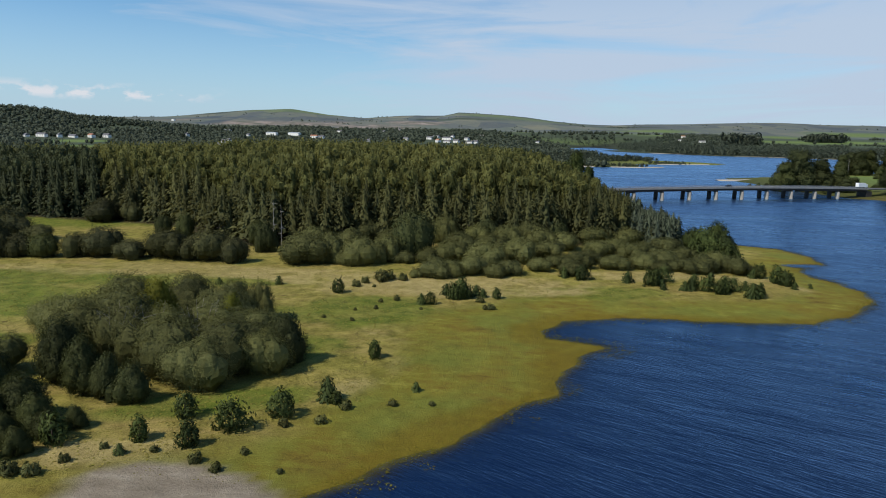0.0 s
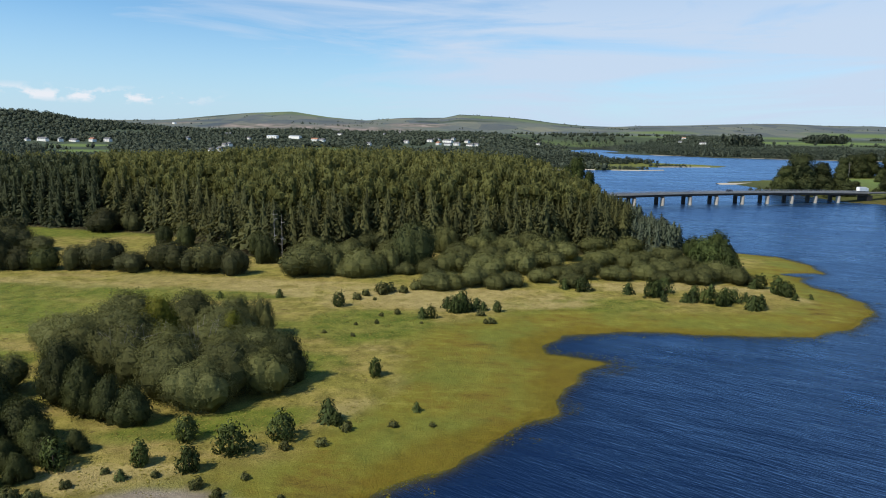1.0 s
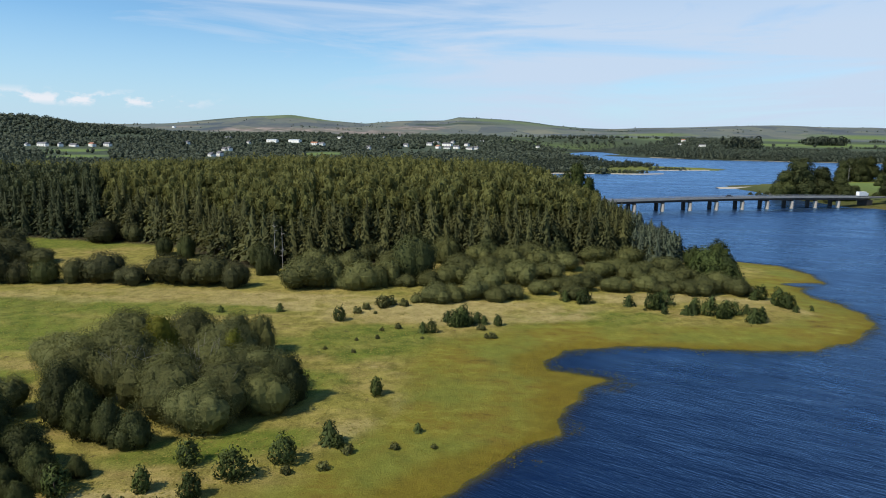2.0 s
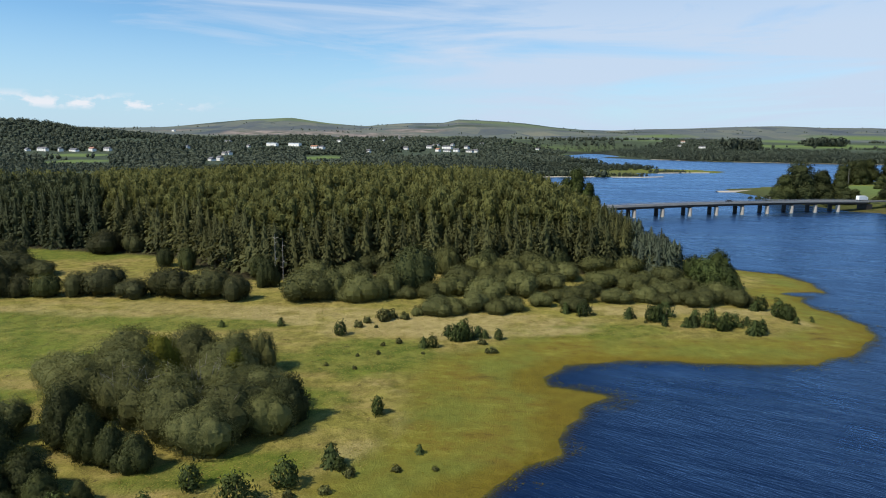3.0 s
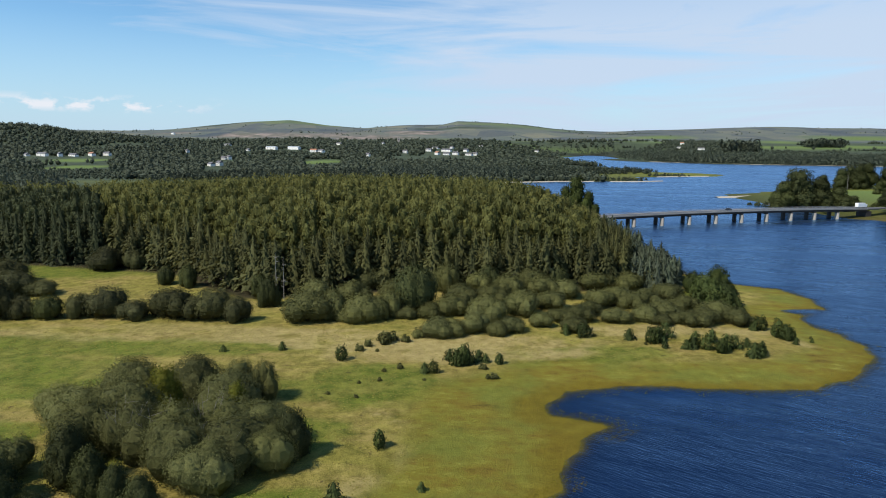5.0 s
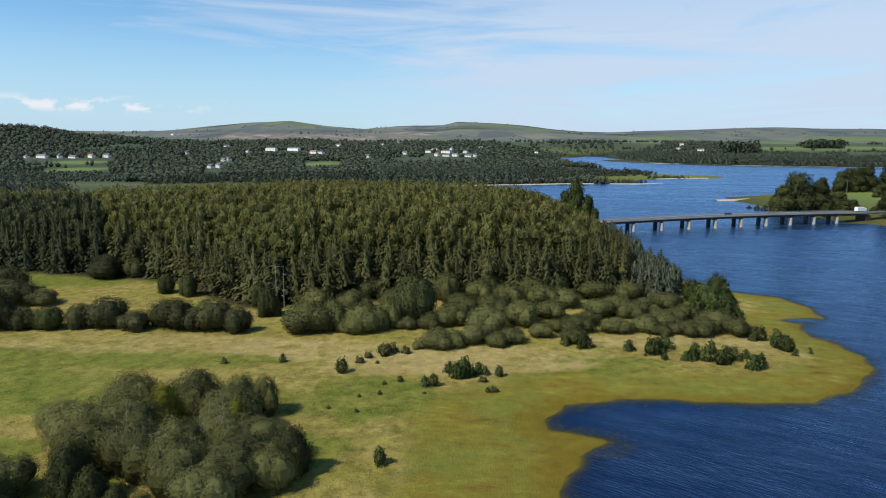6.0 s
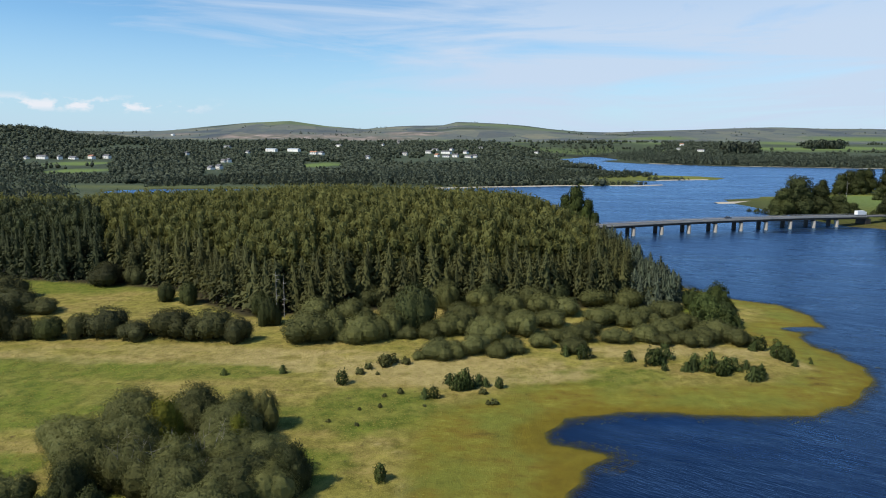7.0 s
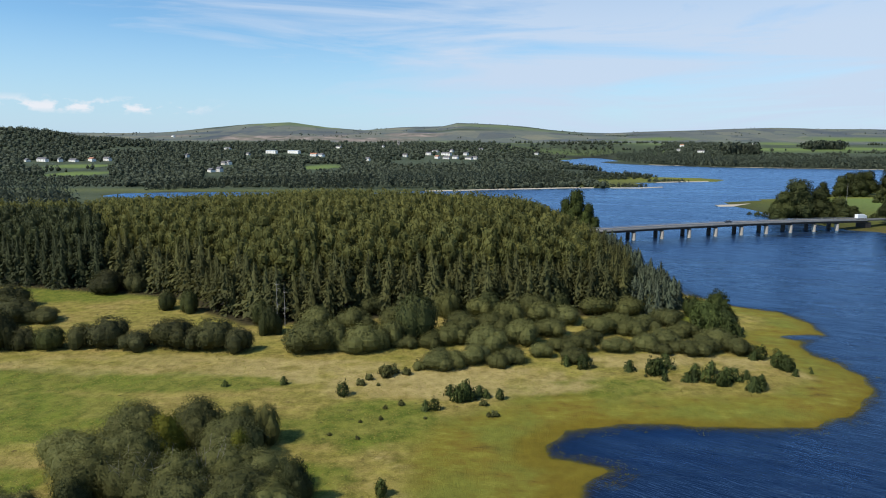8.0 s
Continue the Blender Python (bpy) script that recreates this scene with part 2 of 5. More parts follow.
MAT = {
    "ground": ground_material(),
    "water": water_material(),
    "willow": foliage("willow_leaves", (0.066, 0.073, 0.028), (0.172, 0.178, 0.066), (0.140, 0.142, 0.044)),
    "hedge": foliage("dark_willow_leaves", (0.038, 0.042, 0.020), (0.104, 0.106, 0.046), (0.096, 0.098, 0.034)),
    "sallow": foliage("yellow_green_sallow", (0.090, 0.108, 0.014), (0.230, 0.235, 0.036), (0.260, 0.240, 0.028)),
    "alder": foliage("dark_broadleaf", (0.030, 0.040, 0.015), (0.086, 0.096, 0.038), (0.080, 0.092, 0.026)),
    "spruce": foliage("spruce_needles", (0.036, 0.043, 0.018), (0.108, 0.112, 0.044), (0.128, 0.122, 0.038), backlight=0.3),
    "spruce_far": foliage("plantation_needles", (0.066, 0.075, 0.025), (0.180, 0.184, 0.060), (0.200, 0.190, 0.050), "tint", 0.35),
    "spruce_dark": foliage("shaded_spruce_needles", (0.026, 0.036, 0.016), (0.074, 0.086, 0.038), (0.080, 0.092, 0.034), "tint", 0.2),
    "pine": foliage("young_pine_needles", (0.028, 0.044, 0.014), (0.082, 0.106, 0.034), (0.090, 0.112, 0.026), backlight=0.15),
    "grey_pine": foliage("grey_green_needles", (0.035, 0.048, 0.030), (0.110, 0.125, 0.085), (0.080, 0.105, 0.060), backlight=0.15),
    # far woods: a little aerial haze put into the leaf colour
    "far_leaf": foliage("haze_tinted_leaves", (0.040, 0.055, 0.040), (0.105, 0.122, 0.078), (0.090, 0.108, 0.080), "tint", 0.2),
    "dry_twigs": plain("dry_grey_twigs", (0.115, 0.100, 0.080), 0.9, grain=6),
    "bark": plain("bark", (0.10, 0.082, 0.062), 0.9, grain=6, bump=0.4),
    "dead_wood": plain("bleached_dead_wood", (0.30, 0.28, 0.25), 0.85, grain=5),
    "concrete": plain("weathered_concrete", (0.36, 0.33, 0.29), 0.85, grain=1.6, spread=0.22, bump=0.2),
    # very dark tone; on the far columns it stands for deck shade
    "dark_concrete": plain("darkened_concrete", (0.044, 0.036, 0.031), 0.85, grain=1.2, spread=0.35, bump=0.2),
    "asphalt": plain("asphalt", (0.10, 0.10, 0.10), 0.85, grain=3, spread=0.15),
    "rail": plain("galvanised_rail", (0.42, 0.43, 0.44), 0.5, 0.6, spread=0.12),
    "render_wall": plain("white_rendered_wall", (0.80, 0.79, 0.75), 0.8, spread=0.06),
    "stone_wall": plain("grey_stone_wall", (0.34, 0.31, 0.28), 0.9, spread=0.25),
    "slate": plain("slate_roof", (0.13, 0.125, 0.13), 0.6, spread=0.25),
    "tile_roof": plain("terracotta_roof", (0.36, 0.17, 0.10), 0.75, spread=0.2),
    "sheet_roof": plain("pale_sheet_roof", (0.55, 0.58, 0.60), 0.45, 0.2, spread=0.1),
    "window": plain("dark_window_glass", (0.03, 0.035, 0.045), 0.12, spread=0.1),
    "white_paint": plain("white_vehicle_paint", (0.80, 0.80, 0.79), 0.35, spread=0.04),
    "car_paint": plain("dark_blue_car_paint", (0.035, 0.045, 0.065), 0.25, spread=0.1),
    "rubber": plain("tyre_rubber", (0.02, 0.02, 0.02), 0.8),
    "beach": plain("pale_beach_sand", (0.44, 0.39, 0.31), 0.9, grain=0.8, spread=0.2),
    "timber": plain("weathered_timber_pole", (0.42, 0.38, 0.33), 0.85),
    "grass": foliage("long_grass_blades", (0.19, 0.165, 0.034), (0.38, 0.31, 0.090), (0.24, 0.24, 0.042), "tint", 0.3),
    "weed": foliage("waterside_weed", (0.115, 0.095, 0.009), (0.21, 0.175, 0.018), (0.20, 0.19, 0.02), "tint", 0.2),
    "rush": foliage("rush_and_sedge", (0.115, 0.112, 0.012), (0.22, 0.205, 0.026), (0.21, 0.18, 0.02), "tint", 0.3),
}


# ---- the lie of the land ----
def lattice(x, y, size, seed):
    """Smooth random heights from -1 to 1 with hills about `size` across."""
    u, v = np.asarray(x, float) / size, np.asarray(y, float) / size
    i, j = np.floor(u), np.floor(v)
    a, b = u - i, v - j
    a, b = a * a * (3 - 2 * a), b * b * (3 - 2 * b)

    def corner(p, q):
        s = np.sin(p * 127.1 + q * 311.7 + seed * 74.7) * 43758.5453
        return 2 * (s - np.floor(s)) - 1

    return (corner(i, j) * (1 - a) + corner(i + 1, j) * a) * (1 - b) + (corner(i, j + 1) * (1 - a) + corner(i + 1, j + 1) * a) * b


def rough(x, y, size, seed, octaves=3):
    return sum(lattice(x, y, size / 2 ** k, seed + k) / 2 ** k for k in range(octaves)) / (2 - 2 ** (1 - octaves))


def step(v, a, b):
    t = np.clip((np.asarray(v, float) - a) / (b - a), 0, 1)
    return t * t * (3 - 2 * t)


# the lake's edge, in three stretches: meadow and spit; the far side of the wooded point; the far shores
NEAR_SHORE = [(-900, -500), (-600, 0), (-150, 25), (-60, 40), (-24, 47), (-7.4, 59.6), (-4.8, 63), (1.8, 68.4), (8.9, 76.2), (15.8, 83.7), (19.8, 92.5),
              (22.5, 98), (28.8, 104), (23.6, 105.5), (19.7, 108), (19.4, 113), (23, 118), (29, 121), (40.5, 122.6), (51, 121), (59.3, 120), (72, 121.4),
              (81.5, 126), (89.5, 133), (96, 141), (99, 149), (99, 158), (96, 166), (97, 174), (109, 184), (112, 197), (111, 209), (98, 217), (89, 233)]
POINT_SHORE = [(88, 254), (89, 277), (92, 304), (95, 337), (97, 385), (99, 450), (92, 520), (55, 575), (-60, 622), (-200, 640), (-330, 650), (-388, 664),
               (-386, 682), (-316, 690), (-250, 700), (-103, 700), (-9, 735), (24, 750), (92, 776), (172, 806), (239, 800), (276, 822), (252, 850), (256, 893), (313, 946), (413, 950), (446, 1010), (373, 1073)]
FAR_SHORE = [(330, 1160), (300, 1500), (350, 2050), (480, 2500), (640, 2450), (500, 1880), (530, 1690), (677, 1540), (920, 1450), (1300, 1410), (2600, 1600), (5200, 1900), (5200, -500)]
# the bank at the bridge's other end, with its sand spit
RIGHT_BANK = [(241, 577), (252, 566), (249, 545), (246, 525), (247, 499), (243, 470), (259, 431), (264, 424), (272, 398), (310, 355), (420, 300), (1600, 250), (1600, 900), (900, 860), (560, 800), (430, 725), (350, 660), (300, 618), (268, 592)]


def side_of(x, y, ring):
    """Distance to a ring of corners, and whether the place lies within it."""
    far, within = np.full(x.shape, 1e9), np.zeros(x.shape, bool)
    for (ax, ay), (bx, by) in zip(ring, ring[1:] + ring[:1]):
        dx, dy = bx - ax, by - ay
        t = np.clip(((x - ax) * dx + (y - ay) * dy) / (dx * dx + dy * dy), 0, 1)
        far = np.minimum(far, np.hypot(x - ax - t * dx, y - ay - t * dy))
        if ay != by:
            within ^= ((ay > y) != (by > y)) & (x < ax + (y - ay) * dx / dy)
    return far, within


def inland(x, y):
    """Metres from the water's edge: positive on land, negative in the lake."""
    x, y = np.asarray(x, float), np.asarray(y, float)
    wobble = np.clip((y + 100) / 300, 0.4, 3)
    x, y = x + 1.6 * wobble * rough(x, y, 9 * wobble, 5), y + 1.2 * wobble * rough(x, y, 8 * wobble, 9)
    lake, wet = side_of(x, y, NEAR_SHORE + POINT_SHORE + FAR_SHORE)
    bank, dry = side_of(x, y, RIGHT_BANK)
    return np.where(wet & ~dry, -np.minimum(lake, bank), np.where(dry, bank, lake))


# the skyline: bearing (x over y) and height at 4500 m
SKYLINE = [(-1.2, 120), (-0.72, 110), (-0.48, 104), (-0.415, 112), (-0.33, 152), (-0.285, 170), (-0.226, 182), (-0.175, 152), (-0.115, 132), (-0.072, 148), (-0.04, 158), (0, 160), (0.022, 182),
           (0.066, 175), (0.118, 163), (0.17, 136), (0.23, 116), (0.30, 130), (0.40, 146), (0.496, 162), (0.556, 156), (0.60, 146), (0.634, 160), (0.675, 152), (1.2, 150)]


BRIDGE_WAY = (0.9497, 0.3134)


WEED_BAR = ((26, 99.5), (36, 102.5), (50, 105.2), (61, 107.2))


def bar_at(x, y):
    """How near the drowned bar of weed lies: 1 on its crest, 0 away from it."""
    far = np.full(np.shape(x), 1e9)
    for (ax, ay), (bx, by) in zip(WEED_BAR, WEED_BAR[1:]):
        t = np.clip(((x - ax) * (bx - ax) + (y - ay) * (by - ay)) / ((bx - ax) ** 2 + (by - ay) ** 2), 0, 1)
        far = np.minimum(far, np.hypot(x - ax - t * (bx - ax), y - ay - t * (by - ay)))
    return np.exp(-(far / (1.5 + 0.7 * rough(x, y, 6, 64))) ** 2)


def ground(x, y, d=None):
    """The ground's height."""
    x, y = np.asarray(x, float), np.asarray(y, float)
    d = inland(x, y) if d is None else d
    land = 1.25 * (1 - np.exp(-np.maximum(d, 0) / 20)) + 0.17 * rough(x, y, 5, 21) * step(d, -6, 8) - 0.55 * np.exp(-((x - 102) / 8) ** 2 - ((y - 181.5) / 2.4) ** 2) + 0.35 * rough(x, y, 40, 3) * step(d, 5, 40)
    bed = -3.0 * (1 - np.exp(np.minimum(d, 0) / 22)) + 0.17 * rough(x, y, 5, 21) * step(d, -9, 0)
    z = np.where(d > 0, land, bed)
    z = np.where(d > 0, z, z + (-0.30 - 0.006 * np.maximum(x - 30, 0) - z) * bar_at(x, y))
    z += 6.5 * np.exp(-((x + 40) / 160) ** 2 - ((y - 300) / 75) ** 2) * step(d, 0, 60)          # rise under the plantation
    z += 4.5 * step(d, 6, 60) * step(x, 255, 330) * step(y, 380, 430) * step(y, 950, 800)       # bank and field past the bridge
    away = np.maximum(y, 1.0)
    plain_rise = np.interp(away, [0, 780, 1400, 2000, 3000, 3500], [0, 0, 13, 29, 54, 78])
    z += plain_rise * step(d, 0, 260)
    bearing = x / away
    ridge = np.interp(bearing, [b for b, _ in SKYLINE], [h for _, h in SKYLINE]) + 4 * rough(x, y, 300, 40)
    z = np.where(away > 3000, z + (ridge - z) * step(away, 3000, 4500), z)
    z += np.interp(x * 1900 / away, [-1300, -1180, -1108, -1035, -963, -891, -840, -730, -650], [54, 53, 45, 32, 29, 23, 18, 7, 0]) * np.exp(-((y - 1900) / 330) ** 2)  # wooded hill
    z += 5 * rough(x, y, 350, 60) * step(away, 1300, 2200) * step(d, 30, 300)
    # road banks at both ends of the bridge
    along, across = (x - 179) * BRIDGE_WAY[0] + (y - 396) * BRIDGE_WAY[1], (y - 396) * BRIDGE_WAY[0] - (x - 179) * BRIDGE_WAY[1]
    bank = (5.9 * step(along, 90, 99) * step(along, 330, 250) + 5.9 * step(along, -88, -97) * step(along, -200, -140)) * step(np.abs(across), 15, 5)
    return np.maximum(z, np.where(bank > 0.05, bank, -9.0))


def ground_at(x, y):
    return float(ground(np.array([float(x)]), np.array([float(y)]))[0])


def blot(x, y, spots):
    """0 to 1 inside soft-edged ovals: (x, y, half width, half depth, turn in degrees)."""
    out = np.zeros(np.shape(x))
    for cx, cy, rx, ry, turn in spots:
        c, s = math.cos(radians(turn)), math.sin(radians(turn))
        u, v = ((x - cx) * c + (y - cy) * s) / rx, (-(x - cx) * s + (y - cy) * c) / ry
        ragged = 0.28 * rough(x, y, 0.55 * min(rx, ry) + 2, 77) + 0.10 * rough(x, y, 1.5, 78)
        out = np.maximum(out, step(np.hypot(u, v) + ragged, 1.12, 0.82))
    return out


LUSH = [(-12, 120, 14, 11, 0), (-96, 141, 30, 8, 0), (-120, 222, 42, 13, 0), (-60, 140, 30, 6, 4), (-31, 117, 15, 5, -14), (-86, 122, 24, 14, 0), (-70, 97, 9, 5, 0), (30, 138, 22, 6, 10), (-22, 98, 8, 6, 0), (-28, 76, 14, 4, 20), (-50, 88, 5, 5, 0), (68, 200, 10, 12, 0)]
STRAW = [(-112, 227, 20, 2.6, -6), (-88, 212, 12, 2.2, 8), (4, 142, 34, 9, 6), (-28, 145, 16, 6, -20), (-66, 151, 46, 7, 0), (-30, 152, 22, 4, 0), (-3.5, 87, 3.4, 6.5, 24), (-9.5, 105.5, 5.5, 1.2, -38), (52, 157, 24, 5, 4), 
         (76, 156, 12, 5, 0), (77, 180, 12, 3, 0), (-9.5, 82, 5, 3, 20), (-34, 63, 9, 3, 0), (88, 150, 9, 5, -30)]
SAND = [(-25, 55.5, 10.5, 5.6, -4), (262, 583, 26, 11, 26), (285, 600, 22, 12, 30), (285, 885, 40, 18, 20)]
PASTURE = [(-640, 1170, 58, 48, 0), (-545, 990, 46, 42, 0), (-700, 1045, 70, 22, 0), (-215, 1190, 38, 60, 0), (-330, 1230, 60, 24, 0), (325, 470, 50, 40, 30), (390, 560, 60, 60, 0),
           (1150, 2330, 205, 150, 0), (1560, 2400, 190, 160, 0), (1440, 2950, 130, 170, 0), (760, 2260, 60, 60, 0), (-480, 2050, 130, 40, 0), (-860, 2500, 200, 50, 0), (900, 2800, 120, 60, 0),
           (-930, 4250, 330, 330, 0), (420, 4050, 420, 190, -12), (1050, 3300, 200, 90, 0), (2100, 3300, 250, 120, 0)]
HEATH = [(330, 4480, 330, 170, -8), (780, 4300, 260, 140, -10), (-1500, 4300, 260, 200, 0), (-520, 4200, 160, 90, 0), (1900, 4450, 420, 160, 0), (2750, 4350, 260, 140, 0), (1350, 4300, 260, 90, 0), (-1050, 3800, 240, 60, 0), (100, 3700, 300, 80, 0), (900, 3700, 300, 90, 0)]
PIT = [(-1350, 3330, 130, 60, 0), (-800, 3220, 330, 130, 0), (-330, 3130, 220, 140, 0), (-130, 3450, 190, 110, 0), (-560, 3420, 150, 50, 0)]


# the conifer plantation's outline
WOOD = [(-420, 330), (-230, 255), (-160, 232), (-134, 228), (-118, 224), (-97, 219), (-84, 214), (-70, 198), (-56, 187), (-37, 191), (-14, 196), (20, 197), (55, 199), (67, 226),
        (74, 260), (78, 300), (73, 338), (52, 376), (20, 405), (-30, 445), (-110, 462), (-165, 410), (-210, 365), (-300, 360), (-420, 400)]


def spread_axis(low, fine_low, fine_high, high, fine, growth):
    """Grid lines: close together between fine_low and fine_high, ever wider outside."""
    out = list(np.arange(fine_low, fine_high, fine))
    for end, sign in ((low, -1), (high, 1)):
        at, gap = (fine_low, fine) if sign < 0 else (out[-1], fine)
        while sign * (end - at) > 0:
            gap *= growth
            at += sign * gap
            out.append(at)
    return np.array(sorted(out))


def numbered_mesh(name, verts, faces):
    """A mesh from arrays: verts (n, 3), faces (m, 3 or 4)."""
    mesh = bpy.data.meshes.new(name)
    verts, faces = np.asarray(verts, np.float32), np.asarray(faces, np.int32)
    m, k = faces.shape
    mesh.vertices.add(len(verts))
    mesh.vertices.foreach_set("co", verts.ravel())
    mesh.loops.add(m * k)
    mesh.loops.foreach_set("vertex_index", faces.ravel())
    mesh.polygons.add(m)
    mesh.polygons.foreach_set("loop_start", np.arange(0, m * k, k, dtype=np.int32))
    mesh.update(calc_edges=True)
    return mesh


def sheet(xs, ys, z):
    n, m = len(xs), len(ys)
    gx, gy = np.meshgrid(xs, ys)
    verts = np.stack([gx.ravel(), gy.ravel(), z.ravel()], -1)
    a = (np.arange(m - 1)[:, None] * n + np.arange(n - 1)).ravel()
    return verts, np.stack([a, a + 1, a + n + 1, a + n], -1)


def set_attribute(mesh, name, values):
    mesh.attributes.new(name, "FLOAT", "POINT").data.foreach_set("value", np.asarray(values, np.float32).ravel())


def build_ground():
    xs = spread_axis(-4400, -110, 115, 4400, 1.6, 1.035)
    ys = spread_axis(-450, 50, 235, 4900, 1.3, 1.03)
    gx, gy = np.meshgrid(xs, ys)
    d = inland(gx, gy)
    z = ground(gx, gy, d)
    mesh = numbered_mesh("ground", *sheet(xs, ys, z))
    mesh.polygons.foreach_set("use_smooth", np.ones(len(mesh.polygons), bool))
    near = step(gy, 420, 330)
    edge = d + 5 * rough(gx, gy, 14, 31) + 2 * rough(gx, gy, 3, 33)
    reach = 15 + 13 * np.exp(-((gx - 5) / 22) ** 2 - ((gy - 108) / 20) ** 2)
    marsh = step(edge, reach + 4, reach - 4) * step(gx, -60, -25)
    rim, shaded = side_of(gx, gy, WOOD)
    wood = np.where(shaded, 1.0, step(rim, 5, 1))
    along, across = (gx - 179) * BRIDGE_WAY[0] + (gy - 396) * BRIDGE_WAY[1], (gy - 396) * BRIDGE_WAY[0] - (gx - 179) * BRIDGE_WAY[1]
    slope = step(np.abs(across), 17, 14) * step(np.abs(along), 86, 90) * step(np.abs(along), 150, 110) * 0.8
    zones = {
        "lush": np.maximum(blot(gx, gy, LUSH) * (0.80 + 0.20 * np.clip(2 * rough(gx, gy, 7, 23) + 1.2 * rough(gx, gy, 2.5, 24), -1, 1)) * near, step(gy, 400, 440) * 0.75), "straw": blot(gx, gy, STRAW) * (0.5 + 0.42 * step(gx, -62, -38)) * step(rough(gx, gy, 9, 19) + 0.5 * rough(gx, gy, 2.5, 20), -0.75, 0.1) * near, "marsh": np.maximum(marsh * near, bar_at(gx, gy)),
        "fringe": np.maximum(step(edge, 7, 1) * step(gx, -40, -10) * near * 0.85, step(d, 26, 10) * step(gx, 225, 240) * step(gy, 580, 500) * 0.8), "sand": np.maximum(blot(gx, gy, SAND), step(d, 9, 3) * step(d, -5, 0) * step(gy, 430, 480) * step(gy, 1000, 1600) * 0.6 + step(np.abs(d - 2), 4, 2) * step(gy, 700, 760) * step(gy, 1000, 900) * 0.8),
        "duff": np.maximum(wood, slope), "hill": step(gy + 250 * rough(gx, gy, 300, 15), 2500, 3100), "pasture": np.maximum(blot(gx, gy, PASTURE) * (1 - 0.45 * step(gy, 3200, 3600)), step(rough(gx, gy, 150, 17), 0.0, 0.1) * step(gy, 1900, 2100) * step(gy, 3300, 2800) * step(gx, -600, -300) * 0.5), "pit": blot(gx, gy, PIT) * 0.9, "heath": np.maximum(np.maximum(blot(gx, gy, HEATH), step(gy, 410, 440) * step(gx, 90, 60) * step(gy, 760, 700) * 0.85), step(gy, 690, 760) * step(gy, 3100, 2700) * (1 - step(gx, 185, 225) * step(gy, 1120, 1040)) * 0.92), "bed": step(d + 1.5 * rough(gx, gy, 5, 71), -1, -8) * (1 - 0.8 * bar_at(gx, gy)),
    }
    for name, values in zones.items():
        set_attribute(mesh, name, np.clip(values, 0, 1))
    mesh.materials.append(MAT["ground"])
    return tagged(new("ground", mesh), "rough meadow with marshy yellow lake margin, fields and far hills", "ground", kind="structure")


def build_water():
    xs, ys = spread_axis(-4400, -32, 118, 4400, 1.8, 1.3), spread_axis(-450, 46, 230, 4000, 1.6, 1.3)
    mesh = numbered_mesh("water", *sheet(xs, ys, np.zeros((len(ys), len(xs)))))
    gx, gy = np.meshgrid(xs, ys)
    set_attribute(mesh, "sheltered", np.exp(-((gx - 42) / 24) ** 2 - ((gy - 117) / 5.5) ** 2))
    set_attribute(mesh, "depth", np.clip(np.where((gx > -60) & (gx < 150) & (gy > 30) & (gy < 260), -ground(gx, gy), 3.0), 0, 3))
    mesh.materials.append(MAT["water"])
    return tagged(new("water", mesh), "dark blue wind-rippled reservoir water", "lake", kind="structure")


build_ground()
build_water()


def build_beach(points, wide, label):
    """A thin bank of sand along the water's edge, rounded over its top, ragged in width."""
    line = []
    for (ax, ay), (bx, by) in zip(points, points[1:]):
        n = max(2, int(math.hypot(bx - ax, by - ay) / 6))
        line += [(ax + (bx - ax) * k / n, ay + (by - ay) * k / n) for k in range(n)]
    line = np.array(line + [points[-1]], float)
    ahead = np.gradient(line, axis=0)
    ahead /= np.linalg.norm(ahead, axis=1, keepdims=True)
    aside = np.stack([-ahead[:, 1], ahead[:, 0]], -1)
    spread = wide * (0.65 + 0.45 * rough(line[:, 0], line[:, 1], 25, 88)) * np.sin(np.linspace(0.15, math.pi - 0.15, len(line))) ** 0.3
    profile = [(-0.5, -0.4), (-0.32, 0.25), (0.0, 0.75), (0.35, 1.0), (0.5, 0.2)]
    verts = np.stack([np.concatenate([line + aside * (spread * u)[:, None], np.full((len(line), 1), h)], 1) for u, h in profile], 1).reshape(-1, 3)
    k, m = np.arange(len(line) - 1)[:, None] * len(profile), np.arange(len(profile) - 1)
    a = (k + m).ravel()
    mesh = numbered_mesh("beach", verts, np.stack([a, a + len(profile), a + len(profile) + 1, a + 1], -1))
    mesh.materials.append(MAT["beach"])
    tagged(new("beach", mesh), label, "beach", kind="structure")


build_beach([(-20, 738), (24, 752), (60, 770), (100, 782), (145, 800), (185, 806)], 7, "pale sandy beach below the pine wood")
build_beach([(241, 577), (256, 581), (272, 589), (296, 604)], 13, "pale sand spit beside the bridge")
build_beach([(205, 806), (240, 806), (276, 826)], 4, "pale sandy beach on the grassy point")
build_beach([(300, 925), (345, 945), (385, 955)], 6, "pale sandy beach on the grassy point")
build_beach([(530, 1700), (680, 1548), (920, 1460), (1300, 1420), (1700, 1460)], 9, "stony grey shore below the conifers")


# ---- plants ----
def unit(v):
    return v / np.maximum(np.linalg.norm(v, axis=-1, keepdims=True), 1e-9)


